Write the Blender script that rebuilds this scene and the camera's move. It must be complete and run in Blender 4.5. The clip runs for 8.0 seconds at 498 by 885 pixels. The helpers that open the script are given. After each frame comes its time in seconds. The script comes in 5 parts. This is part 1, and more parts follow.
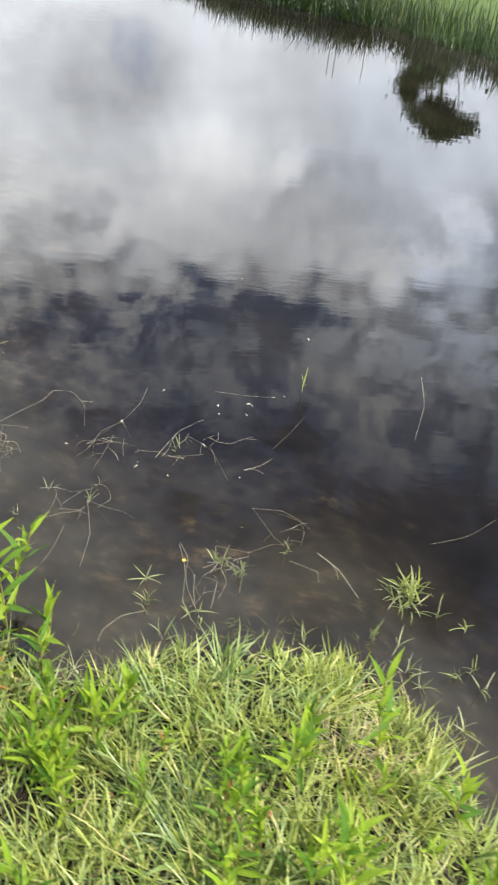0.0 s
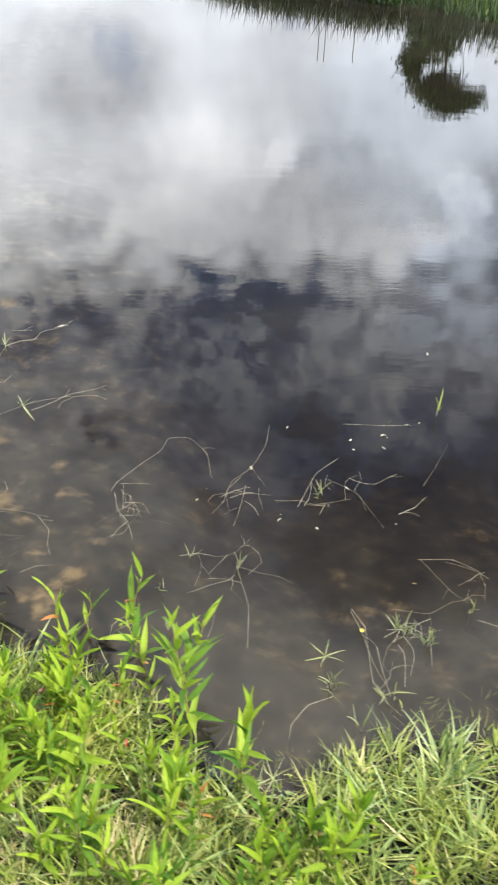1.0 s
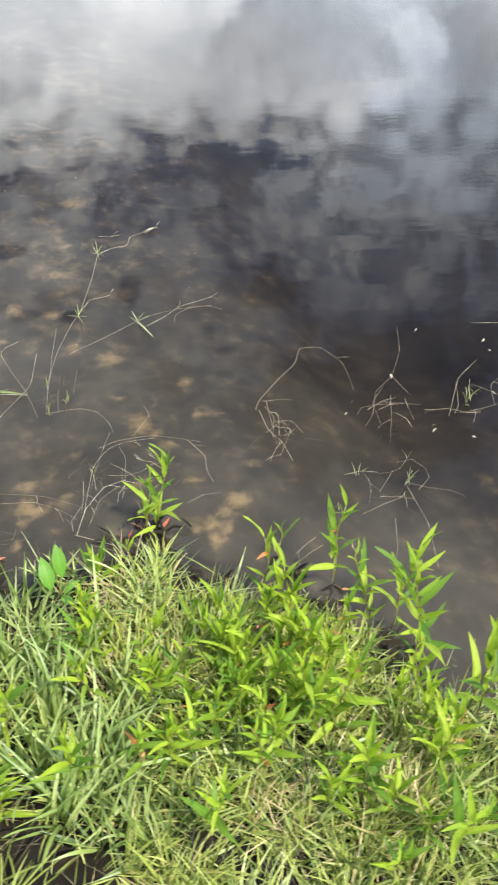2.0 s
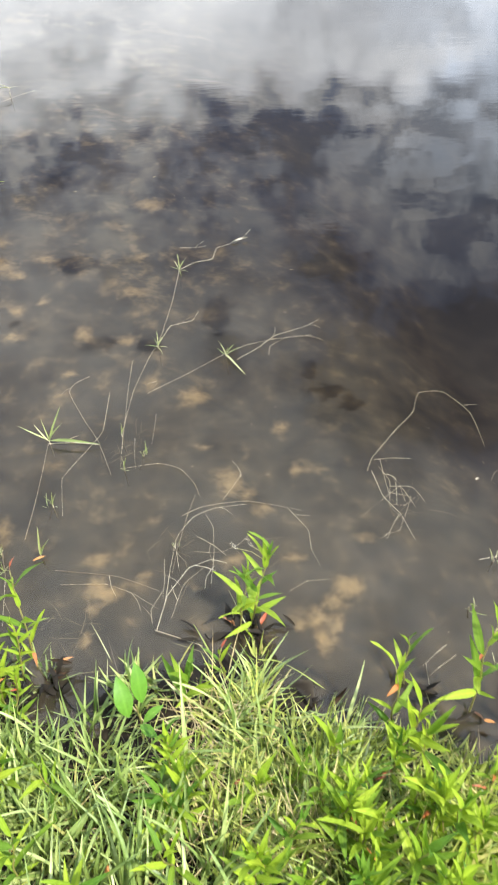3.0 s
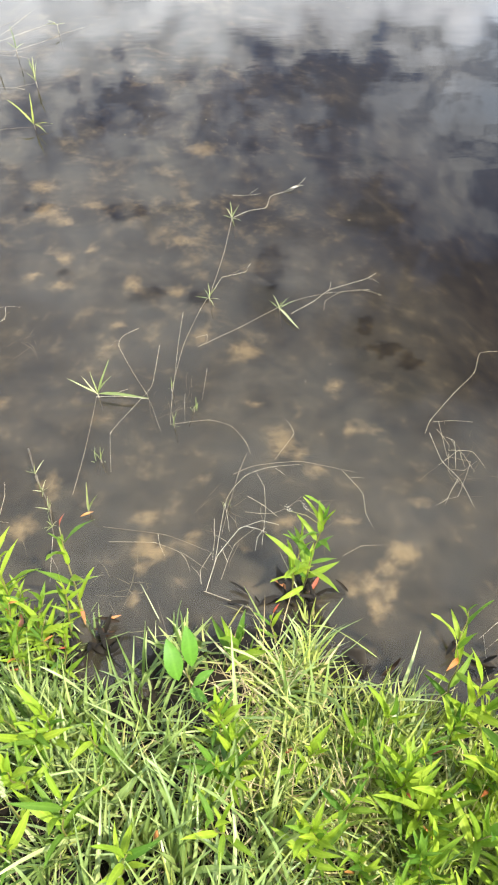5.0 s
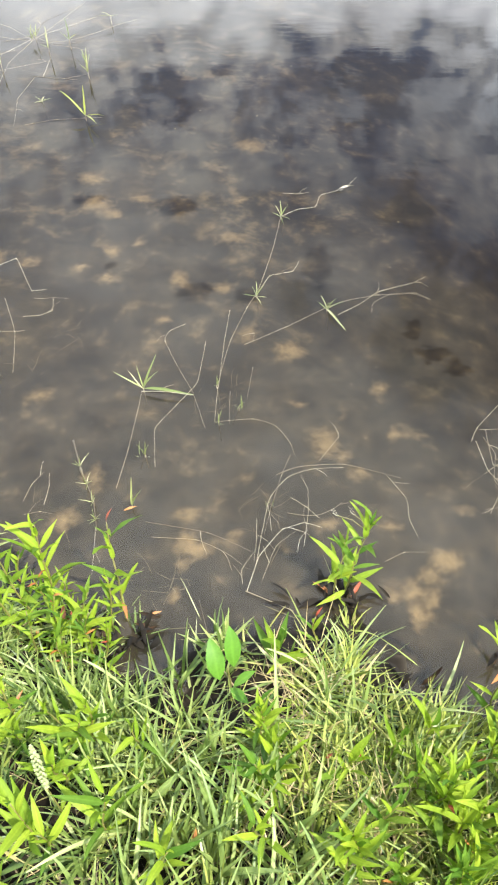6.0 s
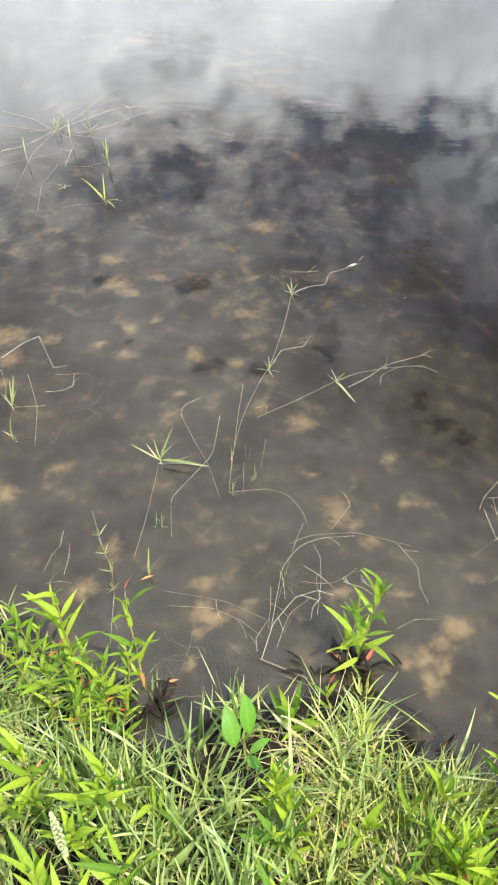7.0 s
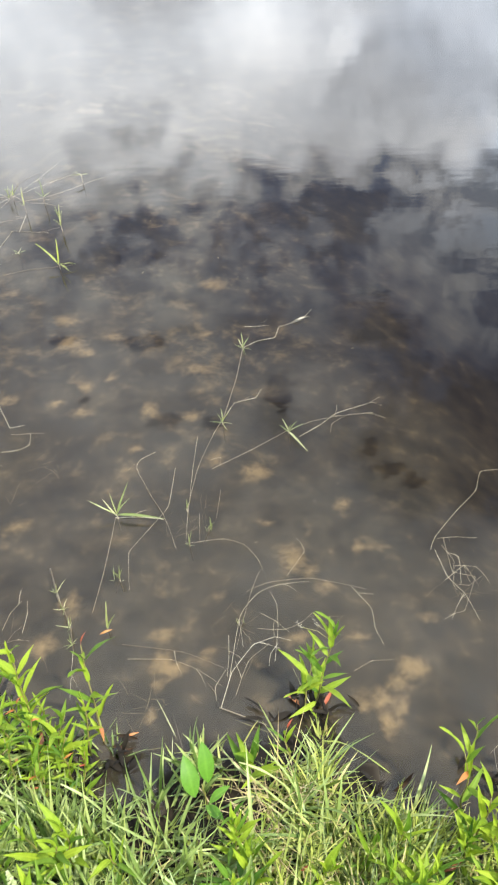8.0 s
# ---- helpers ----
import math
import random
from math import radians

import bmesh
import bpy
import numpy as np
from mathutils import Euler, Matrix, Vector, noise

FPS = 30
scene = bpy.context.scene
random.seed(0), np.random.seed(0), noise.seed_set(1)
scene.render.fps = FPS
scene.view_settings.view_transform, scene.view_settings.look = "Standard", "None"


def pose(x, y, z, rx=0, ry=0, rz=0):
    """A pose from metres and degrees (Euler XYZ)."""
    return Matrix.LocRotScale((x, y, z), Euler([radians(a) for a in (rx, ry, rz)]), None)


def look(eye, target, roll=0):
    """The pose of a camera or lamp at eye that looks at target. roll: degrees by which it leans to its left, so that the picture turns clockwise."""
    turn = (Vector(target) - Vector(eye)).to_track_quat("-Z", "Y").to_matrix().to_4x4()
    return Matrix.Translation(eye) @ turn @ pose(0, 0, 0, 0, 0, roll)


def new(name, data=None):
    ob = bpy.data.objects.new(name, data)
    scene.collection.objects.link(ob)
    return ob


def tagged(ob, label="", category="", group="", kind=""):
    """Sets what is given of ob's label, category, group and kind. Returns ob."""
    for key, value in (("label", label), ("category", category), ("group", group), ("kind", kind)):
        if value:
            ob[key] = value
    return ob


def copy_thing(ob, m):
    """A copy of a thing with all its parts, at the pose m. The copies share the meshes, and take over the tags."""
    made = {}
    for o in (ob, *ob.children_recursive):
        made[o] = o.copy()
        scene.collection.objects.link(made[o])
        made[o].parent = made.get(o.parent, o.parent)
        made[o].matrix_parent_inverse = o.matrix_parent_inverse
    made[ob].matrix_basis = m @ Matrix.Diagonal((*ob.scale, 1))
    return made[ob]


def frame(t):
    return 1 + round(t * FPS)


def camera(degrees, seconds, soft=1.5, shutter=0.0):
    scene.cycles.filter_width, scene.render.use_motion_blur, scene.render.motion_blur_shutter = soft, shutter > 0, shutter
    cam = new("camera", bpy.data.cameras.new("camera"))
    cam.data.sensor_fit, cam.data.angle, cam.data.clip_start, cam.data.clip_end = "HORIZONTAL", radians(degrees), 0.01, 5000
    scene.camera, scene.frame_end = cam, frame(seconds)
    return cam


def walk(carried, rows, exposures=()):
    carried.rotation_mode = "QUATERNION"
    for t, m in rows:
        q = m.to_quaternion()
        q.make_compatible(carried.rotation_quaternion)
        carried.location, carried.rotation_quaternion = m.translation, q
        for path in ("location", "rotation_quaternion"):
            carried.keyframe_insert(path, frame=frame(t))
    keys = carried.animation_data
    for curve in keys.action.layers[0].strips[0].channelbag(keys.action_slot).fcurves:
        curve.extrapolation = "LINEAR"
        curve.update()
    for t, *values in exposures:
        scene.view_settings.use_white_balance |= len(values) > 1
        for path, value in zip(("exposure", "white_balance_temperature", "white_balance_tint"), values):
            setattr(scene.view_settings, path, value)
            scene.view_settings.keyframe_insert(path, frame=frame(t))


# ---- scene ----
cam = camera(33.0, 8.0, soft=2.0, shutter=0.3)
PATH = [
    (0, (1.017, -0.603, 1.699), (1.12, 0.978, 0.479), 7.0),
    (0.5, (0.81, -0.469, 1.657), (0.943, 1.117, 0.446), 4.0),
    (1, (0.64, -0.282, 1.627), (0.709, 1.287, 0.389), 1.7),
    (1.2, (0.549, -0.229, 1.628), (0.612, 1.302, 0.343), 2.2),
    (2.3, (0.06, -0.022, 1.671), (0.221, 1.295, 0.175), 0.6),
    (2.5, (0.056, 0.072, 1.613), (0.166, 1.385, 0.108), -0.9),
    (3, (0.04, 0.312, 1.54), (0.05, 1.625, 0.031), -1.9),
    (3.5, (0.033, 0.356, 1.535), (-0.026, 1.658, 0.017), -3.2),
    (4, (0.03, 0.361, 1.522), (-0.036, 1.645, -0.01), -3.9),
    (5.5, (-0.023, 0.365, 1.502), (-0.113, 1.575, -0.088), -2.9),
    (6, (-0.046, 0.374, 1.511), (-0.18, 1.585, -0.075), -3.4),
    (6.5, (-0.061, 0.363, 1.528), (-0.222, 1.615, -0.023), -3.6),
    (7, (-0.038, 0.343, 1.566), (-0.211, 1.672, 0.082), -4.7),
    (7.5, (-0.008, 0.331, 1.568), (-0.164, 1.698, 0.117), -4.8),
    (8, (0.007, 0.308, 1.588), (-0.095, 1.734, 0.19), -4.6),
]
walk(cam, [(t, look(eye, target, roll)) for t, eye, target, roll in PATH], exposures=((0.0, 0.90), (0.5, 1.02), (1.0, 1.02), (2.5, 1.18), (3.5, 1.35), (4.0, 1.29), (5.5, 1.38), (6.5, 1.32), (7.5, 1.14), (8.0, 1.11)))

# ---------------------------------------------------------------- light
SUN_EL, SUN_AZ = 58.0, 128.0      # degrees; azimuth clockwise from +y
SUN_DIR = Vector((math.sin(radians(SUN_AZ)) * math.cos(radians(SUN_EL)),
                  math.cos(radians(SUN_AZ)) * math.cos(radians(SUN_EL)), math.sin(radians(SUN_EL))))
sun = new("sun", bpy.data.lights.new("sun", "SUN"))
sun.data.energy, sun.data.angle, sun.data.color = 5.0, radians(0.9), (1.0, 0.95, 0.86)
sun.matrix_world = look(SUN_DIR * 20, (0, 0, 0))


class Nodes:
    """Short hand for building a node tree."""

    def __init__(self, tree):
        self.tree = tree
        tree.nodes.clear()

    def add(self, kind, **values):
        node = self.tree.nodes.new(kind)
        for key, value in values.items():
            setattr(node, key, value)
        return node

    def feed(self, socket, value):
        if value is None:
            return
        if hasattr(value, "is_linked"):
            self.tree.links.new(value, socket)
        else:
            socket.default_value = value

    def math(self, op, a, b=None, c=None, clamp=False):
        node = self.add("ShaderNodeMath", operation=op, use_clamp=clamp)
        for n, v in enumerate((a, b, c)):
            self.feed(node.inputs[n], v)
        return node.outputs[0]

    def noise(self, vector, scale, detail=4.0, rough=0.55, distort=0.0, colour=False):
        node = self.add("ShaderNodeTexNoise")
        self.feed(node.inputs["Vector"], vector)
        for key, v in (("Scale", scale), ("Detail", detail), ("Roughness", rough), ("Distortion", distort)):
            node.inputs[key].default_value = v
        return node.outputs["Color" if colour else "Fac"]

    def ramp(self, fac, stops, mode="LINEAR"):
        node = self.add("ShaderNodeValToRGB")
        node.color_ramp.interpolation = mode
        while len(node.color_ramp.elements) < len(stops):
            node.color_ramp.elements.new(0.5)
        for e, (at, col) in zip(node.color_ramp.elements, stops):
            e.position, e.color = at, (*col, 1.0) if len(col) == 3 else col
        self.feed(node.inputs[0], fac)
        return node.outputs[0]

    def mix(self, fac, a, b, blend="MIX"):
        node = self.add("ShaderNodeMix", data_type="RGBA", blend_type=blend)
        self.feed(node.inputs[0], fac)
        for n, v in ((6, a), (7, b)):
            self.feed(node.inputs[n], (*v, 1.0) if isinstance(v, tuple) and len(v) == 3 else v)
        return node.outputs[2]

    def remap(self, v, a, b, c=0.0, d=1.0, smooth=False):
        node = self.add("ShaderNodeMapRange", interpolation_type="SMOOTHSTEP" if smooth else "LINEAR")
        for n, x in enumerate((v, a, b, c, d)):
            self.feed(node.inputs[n], x)
        return node.outputs[0]

    def bump(self, height, strength, distance, normal=None):
        node = self.add("ShaderNodeBump")
        node.inputs["Strength"].default_value, node.inputs["Distance"].default_value = strength, distance
        self.feed(node.inputs["Height"], height)
        self.feed(node.inputs["Normal"], normal)
        return node.outputs[0]

    def scaled(self, vector, sx, sy, sz):
        node = self.add("ShaderNodeVectorMath", operation="MULTIPLY")
        self.feed(node.inputs[0], vector)
        node.inputs[1].default_value = (sx, sy, sz)
        return node.outputs[0]


# cloud shapes: azimuth, elevation, half width, half height, amount
CLOUDS = ((-10.8, 22.4, 1.8, 1.8, -0.9), (-12.9, 23.8, 2.8, 1.4, -1.1), (-9.0, 14.0, 7.0, 3.2, -0.5), (8.5, 21.4, 6.5, 4.0, -1.1), (16.0, 20.9, 1.7, 1.7, 0.8), (15.0, 23.2, 1.3, 1.2, 0.5),
          (-2.5, 20.0, 5.0, 3.6, 0.5), (3.6, 19.6, 1.8, 2.4, 0.8), (20.5, 22.0, 4.0, 4.5, -1.2), (16.0, 28.0, 8.0, 4.0, 0.8), (0.5, 29.4, 6.5, 2.2, -0.75), (-15.0, 29.5, 7.0, 2.4, -0.2),
          (7.0, 36.5, 5.0, 1.6, -0.6), (3.0, 40.0, 5.0, 2.0, 0.25), (12.0, 45.0, 6.0, 4.0, -0.6), (21.0, 43.0, 7.0, 6.0, -0.8), (-14.0, 43.0, 9.0, 6.0, 0.3), (-12.0, 33.5, 5.0, 1.8, 0.3), (0.0, 64.0, 55.0, 15.0, 0.7), (-1.5, 42.6, 2.2, 1.6, -0.5), (-13.0, 38.0, 3.0, 1.2, -0.3), (-5.0, 42.0, 12.0, 7.0, 0.17), (6.5, 33.5, 6.0, 5.0, 0.14), (16.0, 35.5, 7.0, 5.0, 0.30), (12.0, 31.0, 7.0, 3.0, 0.15), (-19.0, 37.0, 7.0, 5.0, 0.42), (16.5, 45.0, 5.0, 7.0, -0.35))

# sky: clear blue behind a broken deck of cloud, bright low down, grey higher up
world = bpy.data.worlds.new("sky")
scene.world = world
world.use_nodes = True
W = Nodes(world.node_tree)
way = W.add("ShaderNodeTexCoord").outputs["Generated"]
split = W.add("ShaderNodeSeparateXYZ")
W.feed(split.inputs[0], way)
DEG = 57.29578
warp = W.add("ShaderNodeSeparateXYZ")
W.feed(warp.inputs[0], W.noise(way, 7.0, 7.0, 0.68, 0.3, colour=True))
azim = W.math("MULTIPLY", W.math("ARCTAN2", split.outputs[0], split.outputs[1]), DEG)
azim = W.math("ADD", azim, W.math("MULTIPLY", W.math("SUBTRACT", warp.outputs[0], 0.5), 13.0))
elev = W.math("MULTIPLY", W.math("ARCSINE", split.outputs[2]), DEG)
elev = W.math("ADD", elev, W.math("MULTIPLY", W.math("SUBTRACT", warp.outputs[1], 0.5), 5.5))


lobe = W.add("ShaderNodeTexVoronoi", feature="SMOOTH_F1")
W.feed(lobe.inputs["Vector"], W.scaled(way, 1.0, 1.0, 1.3))
lobe.inputs["Scale"].default_value, lobe.inputs["Smoothness"].default_value = 26.0, 0.4
lobes = W.math("SUBTRACT", 0.45, lobe.outputs["Distance"])
fringe = W.math("MULTIPLY", W.math("SUBTRACT", W.noise(way, 16.0, 6.0, 0.62, 0.4), 0.5), 0.75)


def cloud(az, el, wide, high, amount):
    a = W.math("DIVIDE", W.math("SUBTRACT", azim, az), wide)
    b = W.math("DIVIDE", W.math("SUBTRACT", elev, el), high)
    r = W.math("ADD", W.math("MULTIPLY", a, a), W.math("MULTIPLY", b, b))
    body = W.math("ADD", W.math("EXPONENT", W.math("MULTIPLY", r, -1.0)), fringe)
    return W.math("MULTIPLY", W.remap(body, 0.20, 0.80, 0.0, 1.0, True), amount)


def puff(scale, lo, hi, flat):
    """Heaped cloud: broken noise with rounded lobes and fairly firm edges."""
    field = W.math("ADD", W.noise(W.scaled(way, 1.0, 1.0, flat), scale, 8.0, 0.64, 0.5), W.math("MULTIPLY", lobes, 0.13))
    return W.remap(field, lo, hi, 0.0, 1.0, True)


# a bright bank low down, then blue gaps between heaped grey clouds, then a dim even deck overhead
low = W.math("MULTIPLY", W.ramp(W.remap(elev, 0.0, 30.0), [(0.0, (0.34,) * 3), (0.33, (0.44,) * 3), (0.60, (0.69,) * 3), (0.80, (0.92,) * 3), (1.0, (0.80,) * 3)]), 4.0)
low = W.math("MULTIPLY", low, W.remap(W.noise(way, 8.0, 6.0, 0.58), 0.32, 0.68, 0.74, 1.22))
edge = W.math("SUBTRACT", W.math("SUBTRACT", elev, W.math("MULTIPLY", lobes, 3.6)), W.math("SUBTRACT", W.remap(azim, -14.0, -4.0, 0.1, 0.0), W.remap(azim, 6.0, 16.0, 0.0, 0.8)))
bank = W.remap(edge, 24.8, 28.6, 1.0, 0.0, True)
heap = W.math("ADD", W.math("MULTIPLY", puff(8.0, 0.43, 0.56, 1.2), 0.50), W.math("MULTIPLY", puff(21.0, 0.42, 0.56, 1.5), 0.70))
heap = W.math("MULTIPLY", heap, W.ramp(W.remap(elev, 0.0, 90.0), [(0.0, (0.9,) * 3), (0.305, (0.68,) * 3), (0.335, (0.52,) * 3), (0.38, (0.42,) * 3), (0.42, (0.24,) * 3), (0.52, (0.24,) * 3), (0.70, (0.40,) * 3), (1.0, (0.30,) * 3)]))
upper = W.math("ADD", W.math("MULTIPLY", heap, 2.0), W.ramp(W.remap(elev, 0.0, 90.0), [(0.0, (0.70,) * 3), (0.32, (0.50,) * 3), (0.42, (0.34,) * 3), (0.51, (0.46,) * 3), (0.59, (0.80,) * 3), (0.72, (0.80,) * 3), (0.85, (0.50,) * 3), (1.0, (0.42,) * 3)]))
total = W.math("ADD", W.math("MULTIPLY", low, bank), W.math("MULTIPLY", upper, W.math("SUBTRACT", 1.0, bank)))
for blob in CLOUDS:
    total = W.math("ADD", total, cloud(*blob))
total = W.math("MAXIMUM", total, W.remap(elev, 30.0, 38.0, 0.52, 0.28))
tint = W.ramp(W.remap(total, 0.0, 5.0), [(0.0, (0.26, 0.45, 1.0)), (0.13, (0.35, 0.53, 1.0)), (0.22, (0.62, 0.74, 1.0)), (0.32, (0.90, 0.94, 1.0)), (0.6, (0.91, 0.95, 1.0)), (1.0, (0.99, 0.99, 0.985))])
blue = W.add("ShaderNodeTexSky", sky_type="NISHITA", sun_disc=False)
blue.sun_elevation, blue.sun_rotation = radians(SUN_EL), radians(SUN_AZ)
clear, deck, both = W.add("ShaderNodeBackground"), W.add("ShaderNodeBackground"), W.add("ShaderNodeMixShader")
W.feed(clear.inputs[0], blue.outputs[0])
clear.inputs[1].default_value = 0.1
thin = W.math("ADD", cloud(21.0, 27.0, 9.0, 6.0, 0.75), W.math("ADD", cloud(8.0, 30.5, 9.0, 2.6, 0.45), cloud(13.0, 18.0, 9.0, 6.5, 0.40)))      # blue shows through thinner cloud
W.feed(deck.inputs[0], W.mix(W.math("MINIMUM", thin, 0.8), tint, (0.70, 0.82, 1.0)))
W.feed(deck.inputs[1], total)
both.inputs[0].default_value = 0.88
W.feed(both.inputs[1], clear.outputs[0])
W.feed(both.inputs[2], deck.outputs[0])
W.feed(W.add("ShaderNodeOutputWorld").inputs[0], both.outputs[0])

# ---------------------------------------------------------------- materials


def material(name):
    mat = bpy.data.materials.new(name)
    mat.use_nodes = True
    return mat, Nodes(mat.node_tree)


def finish(n, shader):
    n.feed(n.add("ShaderNodeOutputMaterial").inputs[0], shader)


def leafy(name, stops, glow=0.35, rough=0.45, per="island", blotch=None, gloss=0.55):
    """Thin plant tissue: varied colour, a soft sheen, and light that comes through."""
    mat, n = material(name)
    if per == "island":
        rnd = n.add("ShaderNodeNewGeometry").outputs["Random Per Island"]
    else:
        rnd = n.add("ShaderNodeObjectInfo").outputs["Random"]
    place = n.add("ShaderNodeNewGeometry").outputs["Position"]
    colour = n.ramp(rnd, stops)
    fine = n.noise(place, 160.0, 3.0, 0.6)
    colour = n.mix(n.remap(fine, 0.35, 0.75, 0.0, 0.4), colour, n.mix(1.0, colour, (0.55, 0.55, 0.45), "MULTIPLY"))
    broad = n.noise(place, 4.5, 3.0, 0.6)
    colour = n.mix(n.remap(broad, 0.35, 0.7, 0.0, 0.25), colour, n.mix(1.0, colour, (1.25, 1.05, 0.7), "MULTIPLY"))
    rib = n.add("ShaderNodeAttribute", attribute_name="rib").outputs["Fac"]
    colour = n.mix(n.remap(rib, 0.72, 1.0, 0.0, 0.35), colour, n.mix(1.0, colour, (1.7, 1.5, 1.8), "MULTIPLY"))
    if blotch:
        colour = n.mix(n.remap(n.noise(place, 38.0, 4.0, 0.7), 0.66, 0.76, 0.0, 0.8), colour, blotch)
    body = n.add("ShaderNodeBsdfPrincipled")
    n.feed(body.inputs["Base Color"], colour)
    body.inputs["Roughness"].default_value = rough
    body.inputs["Specular IOR Level"].default_value = gloss
    n.feed(body.inputs["Normal"], n.bump(fine, 0.25, 0.001))
    thin = n.add("ShaderNodeBsdfTranslucent")
    n.feed(thin.inputs[0], n.mix(1.0, colour, (1.2, 1.25, 0.55), "MULTIPLY"))
    both = n.add("ShaderNodeMixShader")
    both.inputs[0].default_value = glow
    n.feed(both.inputs[1], body.outputs[0])
    n.feed(both.inputs[2], thin.outputs[0])
    finish(n, both.outputs[0])
    return mat


GRASS = leafy("grass_blade", [(0.0, (0.045, 0.072, 0.012)), (0.30, (0.140, 0.185, 0.034)), (0.66, (0.262, 0.308, 0.073)), (0.88, (0.33, 0.360, 0.11)), (1.0, (0.42, 0.34, 0.17))], 0.28, 0.5, "island", None, 0.4)
BLUEGRASS = leafy("blue_green_grass", [(0.0, (0.05, 0.10, 0.020)), (0.5, (0.175, 0.248, 0.066)), (1.0, (0.345, 0.405, 0.15))])
STRAW = leafy("dry_straw", [(0.0, (0.035, 0.025, 0.012)), (0.65, (0.075, 0.056, 0.027)), (0.9, (0.18, 0.14, 0.07)), (1.0, (0.36, 0.28, 0.145))], 0.12, 0.6)
WEED = leafy("weed_leaf", [(0.0, (0.06, 0.14, 0.018)), (0.5, (0.168, 0.262, 0.021)), (1.0, (0.256, 0.350, 0.034))], 0.42, 0.55, "object", (0.30, 0.27, 0.08), 0.22)
FRESH = leafy("fresh_leaf", [(0.0, (0.078, 0.195, 0.020)), (1.0, (0.105, 0.235, 0.028))], 0.35, 0.5, "object", None, 0.25)
SUNGRASS = leafy("yellow_green_grass", [(0.0, (0.07, 0.10, 0.015)), (0.30, (0.185, 0.235, 0.042)), (0.66, (0.32, 0.37, 0.085)), (0.90, (0.38, 0.41, 0.12)), (1.0, (0.46, 0.39, 0.19))], 0.3, 0.5, "island", None, 0.4)
REDLEAF = leafy("turned_leaf", [(0.0, (0.26, 0.045, 0.02)), (1.0, (0.38, 0.17, 0.04))], 0.3, 0.5, "object", (0.40, 0.30, 0.05))
WEEDSTEM = leafy("weed_stem", [(0.0, (0.13, 0.11, 0.035)), (1.0, (0.20, 0.20, 0.05))], 0.1, 0.45)
RUNNER = leafy("pale_runner", [(0.0, (0.13, 0.10, 0.065)), (0.55, (0.26, 0.22, 0.15)), (1.0, (0.46, 0.42, 0.32))], 0.1, 0.4, "object")
SPROUT = leafy("pale_sprout", [(0.0, (0.11, 0.15, 0.045)), (0.6, (0.23, 0.27, 0.10)), (1.0, (0.42, 0.42, 0.25))], 0.15, 0.4, "object")
# green far-bank blades, colour darkened to hold the shade inside the dense stand
SHADED_REED = leafy("shaded_reed_blade", [(0.0, (0.010, 0.026, 0.004)), (0.6, (0.015, 0.036, 0.005)), (0.9, (0.032, 0.065, 0.010)), (1.0, (0.20, 0.24, 0.06))], 0.15)
DARKLEAF = leafy("dark_foliage", [(0.0, (0.014, 0.034, 0.006)), (1.0, (0.045, 0.095, 0.016))], 0.12, 0.7, "island", None, 0.1)
PETAL = leafy("white_petal", [(0.0, (0.36, 0.33, 0.26)), (1.0, (0.56, 0.53, 0.45))], 0.2, 0.6, "object")
YELLOW = leafy("yellow_petal", [(0.0, (0.70, 0.55, 0.05)), (1.0, (0.75, 0.62, 0.08))], 0.2)
WEATHERED = leafy("weathered_wood", [(0.0, (0.20, 0.19, 0.18)), (1.0, (0.26, 0.25, 0.23))], 0.0, 0.8)
BARK = leafy("bark", [(0.0, (0.05, 0.04, 0.03)), (1.0, (0.07, 0.055, 0.04))], 0.0, 0.8)


